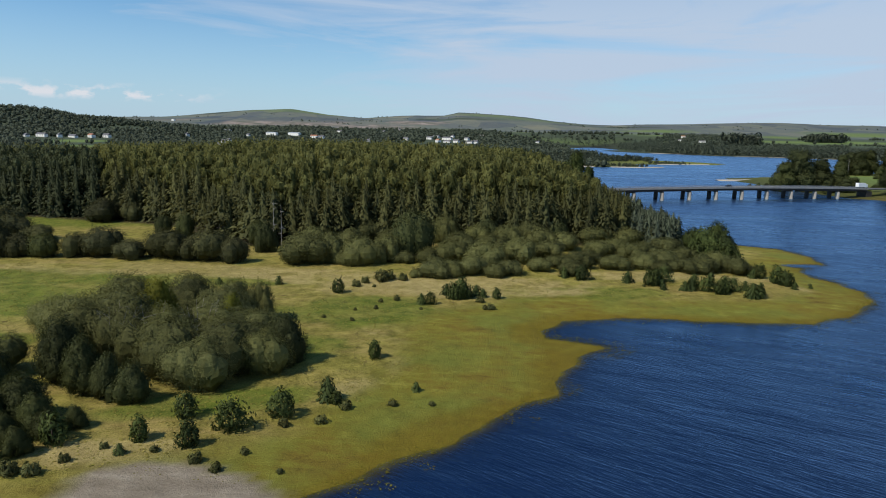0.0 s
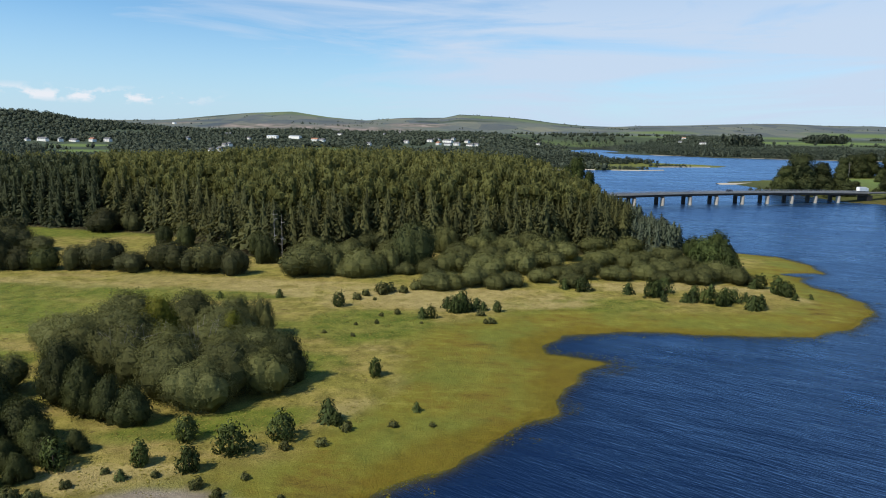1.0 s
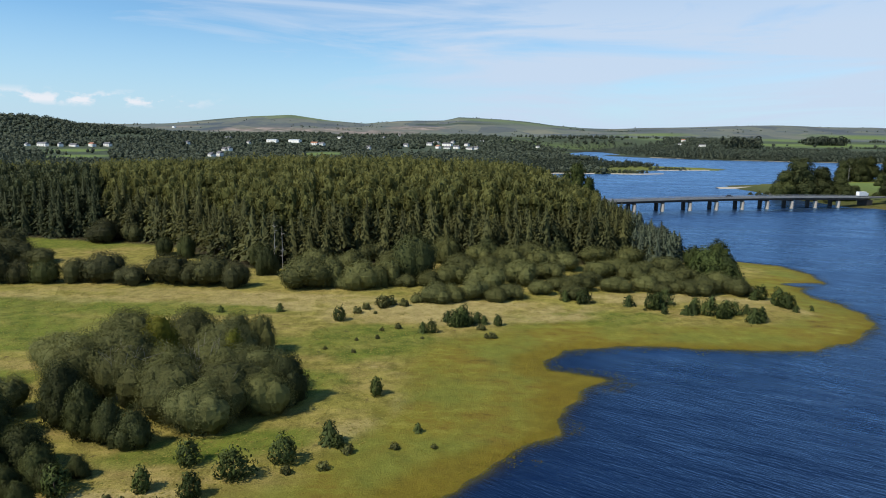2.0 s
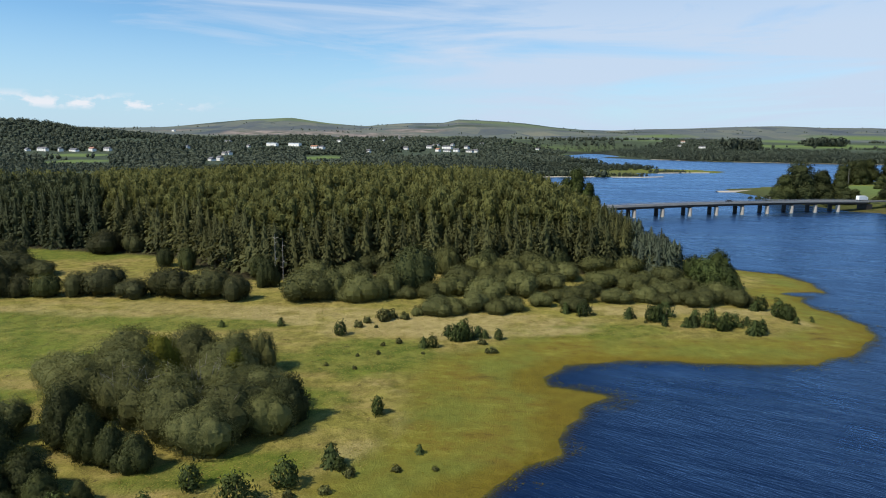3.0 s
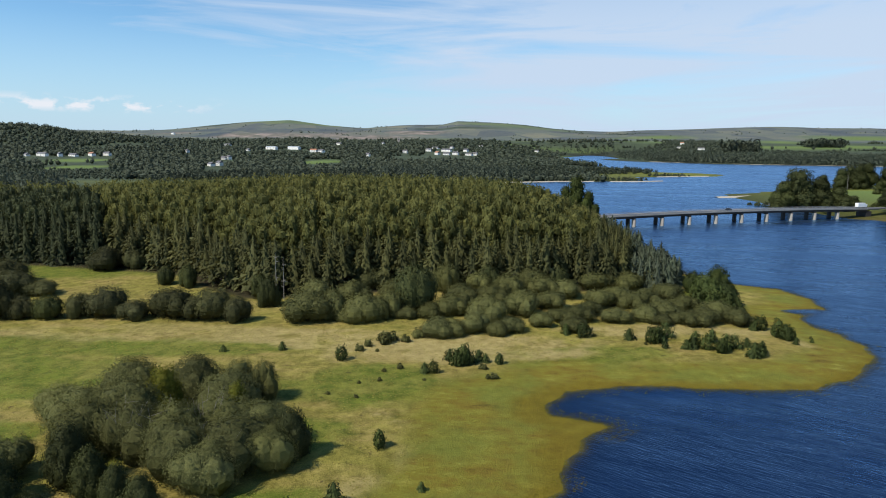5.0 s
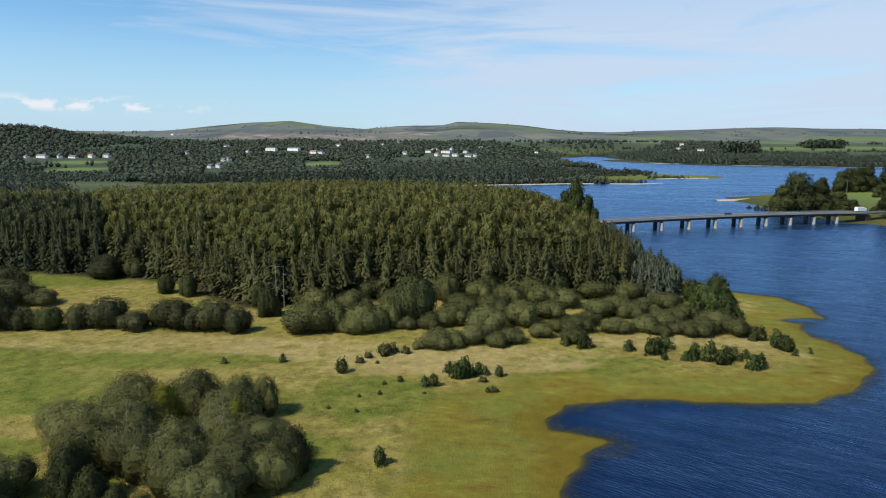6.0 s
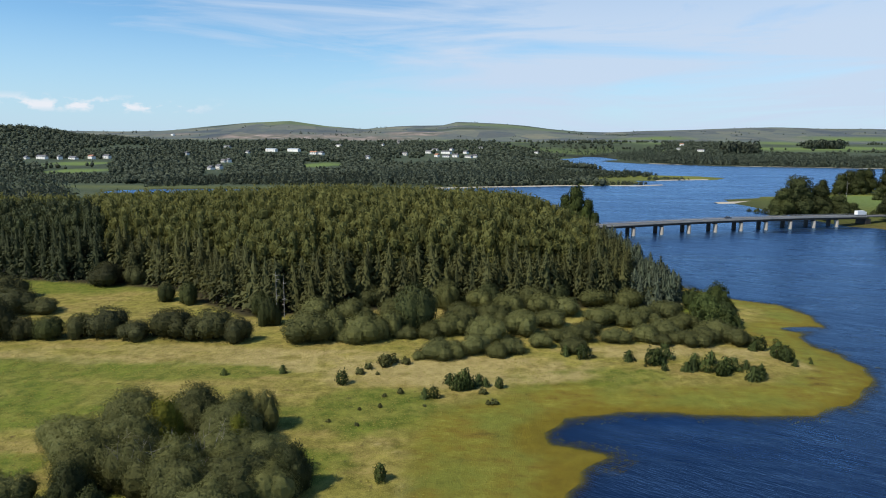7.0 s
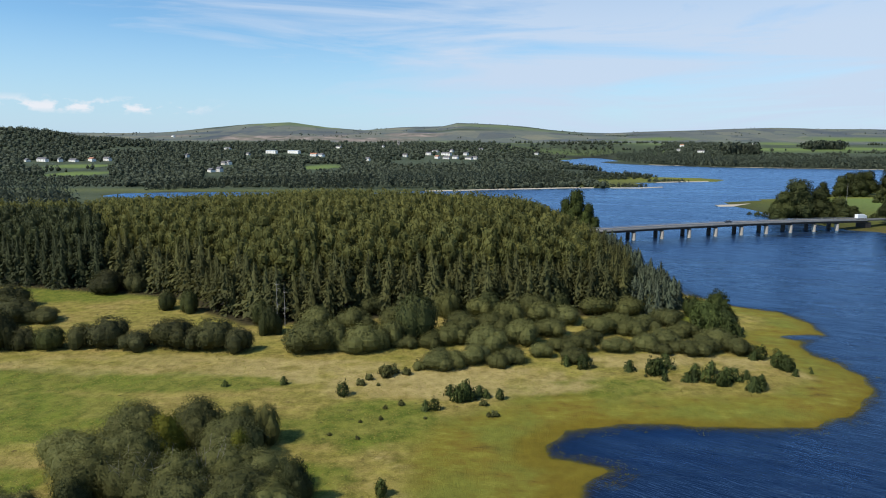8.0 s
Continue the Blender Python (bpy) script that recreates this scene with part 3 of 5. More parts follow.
def sprays(centre, facing, wide, long, rng, along=None):
    """Four-cornered leaf sprays: (n, 4, 3) corners round the centres."""
    n = len(centre)
    facing = unit(facing)
    along = rng.normal(size=(n, 3)) if along is None else along
    along = unit(along - (along * facing).sum(-1, keepdims=True) * facing)
    across = np.cross(facing, along)
    wide, long = np.broadcast_to(wide, n)[:, None], np.broadcast_to(long, n)[:, None]
    bend = facing * long * 0.18
    return np.stack([centre - along * long * 0.5, centre - across * wide * 0.5 + along * long * 0.1 + bend,
                     centre + along * long * 0.5, centre + across * wide * 0.5 - along * long * 0.06 + bend], 1)


def lit(quads, out):
    """The sprays with a fifth row: the way each one's light falls, out from the crown."""
    return np.concatenate([quads, unit(out)[:, None]], 1)


def tube(points, radii, sides=6):
    """A tapered limb along points; (verts, faces)."""
    points = np.asarray(points, float)
    ahead = unit(np.gradient(points, axis=0))
    aside = unit(np.cross(ahead, [0.31, 0.95, 0.07]))
    other = np.cross(ahead, aside)
    turn = np.arange(sides) * 2 * np.pi / sides
    ring = np.cos(turn)[None, :, None] * aside[:, None] + np.sin(turn)[None, :, None] * other[:, None]
    verts = (points[:, None] + ring * np.asarray(radii)[:, None, None]).reshape(-1, 3)
    k = np.arange(sides)
    faces = [np.stack([j * sides + k, j * sides + (k + 1) % sides, (j + 1) * sides + (k + 1) % sides, (j + 1) * sides + k], -1) for j in range(len(points) - 1)]
    return verts, np.concatenate(faces)


def welded(pieces):
    verts, faces, start = [], [], 0
    for v, f in pieces:
        verts.append(v), faces.append(np.asarray(f) + start)
        start += len(v)
    return np.concatenate(verts), np.concatenate(faces)


def set_normals(mesh, normals):
    mesh.polygons.foreach_set("use_smooth", np.ones(len(mesh.polygons), bool))
    mesh.attributes.new("custom_normal", "FLOAT_VECTOR", "POINT").data.foreach_set("vector", np.asarray(normals, np.float32).ravel())


def quads_mesh(name, quads, mat):
    mesh = numbered_mesh(name, quads[:, :4].reshape(-1, 3), np.arange(len(quads) * 4).reshape(-1, 4))
    set_normals(mesh, np.repeat(quads[:, 4], 4, axis=0))
    mesh.materials.append(mat)
    return mesh


def broadleaf(rng, high, wide, domes, count, leaf, base=0.12, shag=1.0):
    """Stems and limbs, and a crown of leaf sprays on a mound of uneven domes. Returns (verts, faces) and quads."""
    turn = np.arange(domes) * 2.4 + rng.uniform(0, 6) + rng.normal(size=domes) * 0.4
    out = np.sqrt(np.arange(domes) / domes) * wide * 0.36 * rng.uniform(0.8, 1.2, domes)
    size = wide * rng.uniform(0.13, 0.30, domes)
    size[0] = wide * 0.34
    top = high * (1 - 0.42 * (out / (wide * 0.36)) ** 1.5) * rng.uniform(0.86, 1.06, domes)
    top[0] = high
    middle = np.stack([np.cos(turn) * out, np.sin(turn) * out, top * 0.46], -1)
    shape = np.stack([size * rng.uniform(0.85, 1.15, domes), size, top * 0.54], -1)
    weight = size * top
    n = count * 3
    pick = rng.choice(domes, n, p=weight / weight.sum())
    ray = unit(rng.normal(size=(n, 3)) + [0, 0, 0.15])
    waves = [(rng.normal(size=3) * f, rng.uniform(0, 6), a) for f, a in ((2.2, 0.12), (3.4, 0.10), (5.5, 0.08), (9, 0.06), (14, 0.045))]
    ripple = 1 + shag * sum(a * np.sin(ray @ k + p + pick * 1.7) for k, p, a in waves)
    deep = 1 - 0.26 * shag ** 0.5 * rng.random(n) ** 1.6 + 0.17 * rng.random(n) * (rng.random(n) < 0.16)
    point = middle[pick] + ray * shape[pick] * (ripple * deep)[:, None]
    inner = np.min([np.linalg.norm((point - c) / s, axis=1) for c, s in zip(middle, shape)], axis=0)
    keep = np.flatnonzero((inner > 0.66) & (point[:, 2] > high * base * 0.5 * rng.random(n)))[:count]
    point, ray, pick = point[keep], ray[keep] / shape[pick[keep]] * wide * 0.3, pick[keep]
    n = len(keep)
    scale = leaf * rng.uniform(0.55, 1.4, n)
    ray = unit(ray)
    facing = unit(ray + rng.normal(size=(n, 3)) * 0.5 + [0, 0, 0.15])
    quads = lit(sprays(point, facing, scale * 0.6, scale * 1.6, rng, np.tile([0, 0, 1.0], (n, 1)) + rng.normal(size=(n, 3)) * 0.55), ray + 0.2 * facing)
    stem = tube([(0, 0, -0.3), (0.02 * wide, 0.01 * wide, high * 0.3), (0, 0.03 * wide, high * 0.72)], [high * 0.028, high * 0.02, high * 0.006])
    limbs = [tube([(0, 0, high * 0.05), c * [0.5, 0.5, 0.7], c], [high * 0.016, high * 0.01, high * 0.004], 5) for c in middle[1:]]
    return stem, quads, limbs


def mound(rng, lobes, count, leaf, clump=0.10, spread=0.25, even=0.62, upright=0.9, semi=0.46, girth=0.30, mesh=(8, 13), ruffle=0.5):
    """A dense bush or crown of unit width and height: rounded lobes of twigs and shade inside, leaf sprays over them. Returns stem, quads, limbs."""
    turn = np.arange(lobes) * 2.4 + rng.uniform(0, 6) + rng.normal(size=lobes) * 0.35
    out = np.sqrt(np.arange(lobes) / max(lobes - 1, 1)) * spread * rng.uniform(0.85, 1.12, lobes)
    top = (1 - (1 - even) * (out / spread) ** 1.3) * rng.uniform(0.84, 1.0, lobes)
    size = girth * rng.uniform(0.72, 1.08, lobes)
    size[0], top[0] = girth * 1.1, 1.0
    tall = semi * size / girth
    middle = np.stack([np.cos(turn) * out, np.sin(turn) * out, top - tall], -1)
    shape = np.stack([size, size * rng.uniform(0.9, 1.1, lobes), tall], -1)
    waves = [(rng.normal(size=3) * f, rng.uniform(0, 6), a) for f, a in ((3.5, 0.45), (6, 0.45), (10, 0.45), (16, 0.38), (26, 0.28))]

    def uneven(ray, pick):
        return 1 + clump * sum(a * np.sin(ray @ k + p + pick * 1.7) for k, p, a in waves)

    # the shaded twiggy inside of every lobe
    lat, lon = np.linspace(-1.2, 1.57, mesh[0]), np.linspace(0, 2 * np.pi, mesh[1])
    gl, go = np.meshgrid(lat, lon, indexing="ij")
    ball = np.stack([np.cos(gl) * np.cos(go), np.cos(gl) * np.sin(go), np.sin(gl)], -1)
    blocks = []
    for k in range(lobes):
        skin = middle[k] + ball * shape[k] * (0.78 * uneven(ball.reshape(-1, 3), k)).reshape(gl.shape)[..., None]
        way = unit(ball / shape[k])
        four = np.stack([skin[:-1, :-1], skin[:-1, 1:], skin[1:, 1:], skin[1:, :-1]], 2).reshape(-1, 4, 3)
        blocks.append(np.concatenate([four, way[:-1, :-1].reshape(-1, 1, 3)], 1))
    n = count * 3
    weight = size * top
    pick = rng.choice(lobes, n, p=weight / weight.sum())
    ray = unit(rng.normal(size=(n, 3)) + [0, 0, 0.25])
    deep = 1.04 - 0.26 * rng.random(n) ** 1.3 + 0.14 * rng.random(n) * (rng.random(n) < 0.18)
    point = middle[pick] + ray * shape[pick] * (uneven(ray, pick) * deep)[:, None]
    nearest = np.full(n, 9.0)
    for k in range(lobes):
        other = np.linalg.norm((point - middle[k]) / shape[k], axis=1)
        nearest = np.where(pick == k, nearest, np.minimum(nearest, other))
    keep = np.flatnonzero((nearest > 0.93) & (point[:, 2] > 0.0))[:count]
    way = unit(ray[keep] / shape[pick[keep]])
    n = len(keep)
    scale = leaf * rng.uniform(0.6, 1.45, n)
    facing = unit(way + rng.normal(size=(n, 3)) * 0.42 + [0, 0, 0.12])
    grow = np.tile([0, 0, upright], (n, 1)) + way * 0.4 + rng.normal(size=(n, 3)) * 0.5
    quads = np.concatenate(blocks + [lit(sprays(point[keep], facing, scale * 0.6, scale * 1.6, rng, grow), way + ruffle * facing)])
    stem = tube([(0, 0, -0.05), (0.02, 0.01, 0.3), (0, 0.02, 0.7)], [0.03, 0.02, 0.006])
    limbs = [tube([(0, 0, 0.05), c * [0.5, 0.5, 0.7], c], [0.016, 0.01, 0.004], 5) for c in middle[1:]]
    return stem, quads, limbs


def conifer(rng, high, reach, branches, parts, start=0.1, spray=1.0, shape=0.85, taper=0.3, slim=0.45, tiers=0, core=0.5, loose=0.38):
    """A straight trunk with drooping, spray-hung branches all the way round, shorter towards the tip."""
    s = (np.arange(branches) + rng.uniform(0, 1, branches)) / branches
    s = 1 - (1 - s) ** (1 - taper)
    if tiers:
        s = (np.floor(s * tiers) + 0.5 + 0.22 * rng.normal(size=branches)).clip(0.1, tiers - 0.1) / tiers
    turn = np.arange(branches) * 2.39996 + rng.normal(size=branches) * 0.5
    flat = np.stack([np.cos(turn), np.sin(turn), np.zeros(branches)], -1)
    span = reach * (1 - s) ** shape + 0.03 * high * (1 - s * 0.6)
    length = span * rng.uniform(0.6, 1.22, branches)
    quads = []
    for t in (np.arange(parts) + 0.8) / parts:
        sag = (0.30 - 0.8 * s) * t
        centre = flat * (length * t)[:, None]
        centre[:, 2] = high * (start + (1 - start) * s * 0.985) - length * sag
        centre += rng.normal(size=(branches, 3)) * (0.09 * span)[:, None]
        facing = unit(flat * (0.3 + 0.5 * t) * (0.6 if tiers else 1.0) + [0, 0, 0.75] + rng.normal(size=(branches, 3)) * loose)
        size = spray * (0.02 * high + length / parts * 1.05) * rng.uniform(0.75, 1.25, branches)
        quads.append(lit(sprays(centre, facing, size * slim * rng.uniform(0.7, 1.3, branches), size * rng.uniform(1.1, 1.6, branches), rng, flat - [0, 0, 0.3]), flat * 0.75 + [0, 0, 0.5] + 0.3 * facing))
    ring, level = np.linspace(0, 2 * np.pi, 8), np.linspace(0, 0.96, 5)
    gs, go = np.meshgrid(level, ring, indexing="ij")
    girth = max(core, 0.01) * (reach * (1 - gs) ** shape + 0.02 * high * (1 - gs))
    skin = np.stack([np.cos(go) * girth, np.sin(go) * girth, high * (start + (1 - start) * gs)], -1)
    way = unit(np.stack([np.cos(go), np.sin(go), np.full(go.shape, 0.5)], -1))
    if core:
        quads.append(np.concatenate([np.stack([skin[:-1, :-1], skin[:-1, 1:], skin[1:, 1:], skin[1:, :-1]], 2).reshape(-1, 4, 3), way[:-1, :-1].reshape(-1, 1, 3)], 1))
    tip = rng.normal(size=(3, 3)) * 0.3
    tip[:, 2] = 0
    quads.append(lit(sprays(np.tile([0, 0, high * 0.985], (3, 1)), tip, 0.03 * high * spray, 0.09 * high, rng, np.tile([0.0, 0, 1], (3, 1)) + rng.normal(size=(3, 3)) * 0.1), tip + [0, 0, 0.4]))
    trunk = tube([(0, 0, -0.4), (0, 0, high * 0.5), (0, 0, high * 0.97)], [high * 0.013, high * 0.009, high * 0.002])
    return trunk, np.concatenate(quads)


def plant(name, made, leaf, label, category, bark=None, limbs=False):
    """A plant as one thing: trunk and crown under an empty at its base."""
    (verts, faces), quads = made[:2]
    thing = tagged(new(name), label, category)
    stem = numbered_mesh("trunk", verts, faces)
    stem.materials.append(bark or MAT["bark"])
    new("trunk", stem).parent = thing
    new("crown", quads_mesh("crown", quads, leaf)).parent = thing
    for limb_verts, limb_faces in made[2] if limbs else ():
        limb = numbered_mesh("limb", limb_verts, limb_faces)
        limb.materials.append(bark or MAT["bark"])
        new("limb", limb).parent = thing
    return thing


def set_out(kinds, spots, group, rng, sink=0.05):
    """Stand plants of these kinds on the ground: spots of x, y, scale (and kind). The first of each kind stands for itself."""
    used = set()
    for spot in spots:
        x, y, size = spot[:3]
        pick = spot[3] if len(spot) > 3 else int(rng.integers(len(kinds)))
        high = size * rng.uniform(0.94, 1.06)
        m = Matrix.LocRotScale((x, y, ground_at(x, y) - sink), Euler((rng.normal() * 0.03, rng.normal() * 0.03, rng.uniform(0, 6.28))), (size, size, high))
        thing = kinds[pick]
        if pick in used:
            thing = copy_thing(thing, Matrix())
        used.add(pick)
        thing.matrix_basis = m
        if group:
            tagged(thing, group=group)
    for pick, thing in enumerate(kinds):
        if pick not in used:
            for ob in (*thing.children_recursive, thing):
                bpy.data.objects.remove(ob)


def stand(kinds, spots, group, rng, sink=0.08):
    """Stand plants of unit size on the ground: spots of x, y, width and height (and kind)."""
    used = set()
    for spot in spots:
        x, y, wide, high = spot[:4]
        pick = spot[4] if len(spot) > 4 else int(rng.integers(len(kinds)))
        thing = copy_thing(kinds[pick], Matrix()) if pick in used else kinds[pick]
        used.add(pick)
        thing.matrix_basis = Matrix.LocRotScale((x, y, ground_at(x, y) - sink), Euler((0, 0, rng.uniform(0, 6.28))), (wide, wide, high))
        tagged(thing, group=group)


RNG = np.random.default_rng(7)


def within_ring(x, y, ring):
    return side_of(np.asarray(x, float), np.asarray(y, float), ring)


def strewn(ring, gap, rng, jitter=0.38):
    """Places on a jittered grid inside a ring."""
    xs, ys = [p[0] for p in ring], [p[1] for p in ring]
    gx, gy = np.meshgrid(np.arange(min(xs), max(xs), gap), np.arange(min(ys), max(ys), gap * 0.92))
    gx = gx + (np.arange(gx.shape[0]) % 2)[:, None] * gap * 0.5
    gx, gy = (gx + rng.normal(size=gx.shape) * gap * jitter * 0.6).ravel(), (gy + rng.normal(size=gy.shape) * gap * jitter * 0.6).ravel()
    _, inside = within_ring(gx, gy, ring)
    return gx[inside], gy[inside]


def joined_plants(name, kinds, x, y, size, leaf, label, category, rng, tint=None):
    """Many plants in one mesh of kind stuff; kinds are arrays of sprays."""
    z = ground(x, y) - 0.1
    blocks, shades, ways = [], [], []
    pick, turn = rng.integers(len(kinds), size=len(x)), rng.uniform(0, 6.283, len(x))
    tint = rng.random(len(x)) if tint is None else tint
    for k, quads in enumerate(kinds):
        own = np.flatnonzero(pick == k)
        if not len(own):
            continue
        c, s = np.cos(turn[own]), np.sin(turn[own])
        flat, out = quads[:, :4].reshape(-1, 3), np.repeat(quads[:, 4], 4, axis=0)
        px = flat[None, :, 0] * c[:, None] - flat[None, :, 1] * s[:, None]
        py = flat[None, :, 0] * s[:, None] + flat[None, :, 1] * c[:, None]
        pts = np.stack([px, py, np.broadcast_to(flat[None, :, 2], px.shape)], -1) * size[own][:, None, None] + np.stack([x[own], y[own], z[own]], -1)[:, None]
        blocks.append(pts.reshape(-1, 3))
        ways.append(np.stack([out[None, :, 0] * c[:, None] - out[None, :, 1] * s[:, None], out[None, :, 0] * s[:, None] + out[None, :, 1] * c[:, None], np.broadcast_to(out[None, :, 2], px.shape)], -1).reshape(-1, 3))
        shades.append(np.repeat(tint[own], len(flat)))
    verts = np.concatenate(blocks)
    mesh = numbered_mesh(name, verts, np.arange(len(verts)).reshape(-1, 4))
    set_attribute(mesh, "tint", np.concatenate(shades))
    set_normals(mesh, np.concatenate(ways))
    mesh.materials.append(leaf)
    return tagged(new(name, mesh), label, category, kind="stuff")


# the conifer plantation: the trees along its edge one by one, those behind as one wood
wx, wy = strewn(WOOD, 4.5, RNG)
rim, _ = within_ring(wx, wy, WOOD)
shown_edge = (wy < 262) | (wx > 40)
score = rim + np.where(shown_edge & (wx > -215), 0, 1000) + np.where(wx < -150, 4, 0)
order = np.argsort(score)
edge_trees, inner = order[:290], order[290:]


def snags(rng, high, low, top, reach, count):
    """Bare lower branches round a trunk: thin drooping sticks with twigs."""
    pieces = []
    for k in range(count // 2):
        z, a = high * (low + (top - low) * (k + rng.random()) / (count // 2)), k * 2.4 + rng.normal() * 0.4
        l = reach * rng.uniform(0.5, 1.1)
        out = np.array([math.cos(a), math.sin(a), 0])
        pieces.append(tube([(0, 0, z), out * l * 0.5 + [0, 0, z - 0.02 * l], out * l + [0, 0, z - 0.22 * l]], [0.075, 0.06, 0.03], 3))
        for f in (0.5, 0.8):
            side = np.array([-out[1], out[0], -0.3]) * rng.choice([-1, 1]) * l * 0.3
            root = out * l * f + [0, 0, z - 0.15 * l * f]
            pieces.append(tube([root, root + side * 0.5 + out * 0.1, root + side + out * 0.2], [0.045, 0.04, 0.02], 3))
    return welded(pieces)


def edge_spruce(seed, reach, start, leaf, label, high=17.5, name="spruce_tree"):
    rng = np.random.default_rng(seed)
    thing = plant(name, conifer(rng, high, reach, 220, 2, start=start, spray=0.60, shape=0.85, slim=0.66, tiers=13, core=0.5, loose=0.25), MAT[leaf], label, "tree")
    dry = numbered_mesh("dead_skirt", *snags(rng, high, 0.08, start + 0.15, reach * 0.85, 30))
    dry.materials.append(MAT["dry_twigs"])
    tagged(new("dead_skirt", dry), "grey-brown bare lower branches").parent = thing
    return thing


spruce_kinds = [edge_spruce(20 + k, r, st, "spruce", "tall dark green spruce at the plantation edge") for k, (r, st) in enumerate(((4.4, 0.22), (3.9, 0.34), (4.7, 0.12), (4.1, 0.28), (4.5, 0.06)))]
canopy = np.clip(rim / 34, 0, 1) ** 0.7
stature = (0.82 + 0.40 * canopy) * np.where(wx > 30, 1 - 0.18 * step(wx, 30, 75), 1.0)
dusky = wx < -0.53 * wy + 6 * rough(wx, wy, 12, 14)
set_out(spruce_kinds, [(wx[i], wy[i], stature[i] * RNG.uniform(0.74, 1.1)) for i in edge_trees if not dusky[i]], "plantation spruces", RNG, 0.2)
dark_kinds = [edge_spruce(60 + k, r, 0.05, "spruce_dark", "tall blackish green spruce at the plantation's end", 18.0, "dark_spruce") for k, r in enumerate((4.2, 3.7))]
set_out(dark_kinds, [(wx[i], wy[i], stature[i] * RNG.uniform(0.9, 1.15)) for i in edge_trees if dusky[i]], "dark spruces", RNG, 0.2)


def plume(seed, lobes, count, leaf, mesh):
    """The crown of a close-grown conifer, from about half its height to its blunt, tufted tip."""
    rng = np.random.default_rng(seed)
    quads = mound(rng, lobes, count, leaf, 0.34, 0.22, 0.34, 1.2, semi=0.27, girth=0.26, mesh=mesh)[1]
    size = np.array([rng.uniform(5.6, 6.8), rng.uniform(5.6, 6.8), rng.uniform(8.0, 9.6)])
    corners = quads[:, :4] * size
    corners[:, :, 2] += 18.0 - size[2]
    return np.concatenate([corners, unit(quads[:, 4] / size)[:, None]], 1)


mid_spruce = [plume(40 + k, 6, 180, 0.082, (4, 6)) for k in range(6)]
far_spruce = [plume(50 + k, 3, 54, 0.115, (3, 6)) for k in range(6)]
size = stature[inner] * RNG.uniform(0.84, 1.08, len(inner)) * np.where(wx[inner] < -90, 0.94, 1.0)
shade = np.clip(0.5 + 0.55 * rough(wx[inner], wy[inner], 30, 12) + RNG.normal(size=len(inner)) * 0.25, 0, 1)
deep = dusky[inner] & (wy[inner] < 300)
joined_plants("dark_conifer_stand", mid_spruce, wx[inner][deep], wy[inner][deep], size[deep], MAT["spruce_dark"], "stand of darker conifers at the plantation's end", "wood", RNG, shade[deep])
for kinds, own in ((mid_spruce, (wy[inner] < 300) & ~deep), (far_spruce, wy[inner] >= 300)):
    joined_plants("conifer_plantation", kinds, wx[inner][own], wy[inner][own], size[own], MAT["spruce_far"], "dense plantation of yellow-green conifers seen from above", "wood", RNG, shade[own])

# willow scrub: x, y, width, height
def willows(name, seeds, count, leaf, mat, label, shag=0.15, domes=8):
    return [plant(name, mound(np.random.default_rng(q), domes, count, leaf, shag, 0.27, 0.86, semi=0.50, girth=0.27, mesh=(6, 10)), MAT[mat], label, "shrub") for q in seeds]


willow_kinds = willows("willow_shrub", (100, 101, 102, 103, 104), 2900, 0.028, "willow", "rounded grey-green willow shrub in rough grass")
HEDGE = [
        (-113.4, 164, 8.3, 9.8), (-107.6, 163.5, 6.9, 5.7), (-93.6, 165, 7, 6.1), (-86.9, 166, 10.5, 7.5), (-78.4, 162.6, 7.6, 4.8), (-69.6, 164.9, 11, 7.3), (-63.1, 163.3, 6.9, 5.6),
        (-59.4, 165.1, 11.1, 7.3), (-51.9, 162.2, 6.9, 6.3), (-126.4, 188.5, 14.2, 6.7), (-137.6, 201.7, 13.5, 7.4), (-117.2, 188.3, 9.5, 4.3), (-115, 221.8, 12.1, 7.5),
        (-105.8, 223, 7.6, 6.1), (-146.6, 235.8, 3.6, 2.6), (-141.4, 234.6, 3, 1.8)]
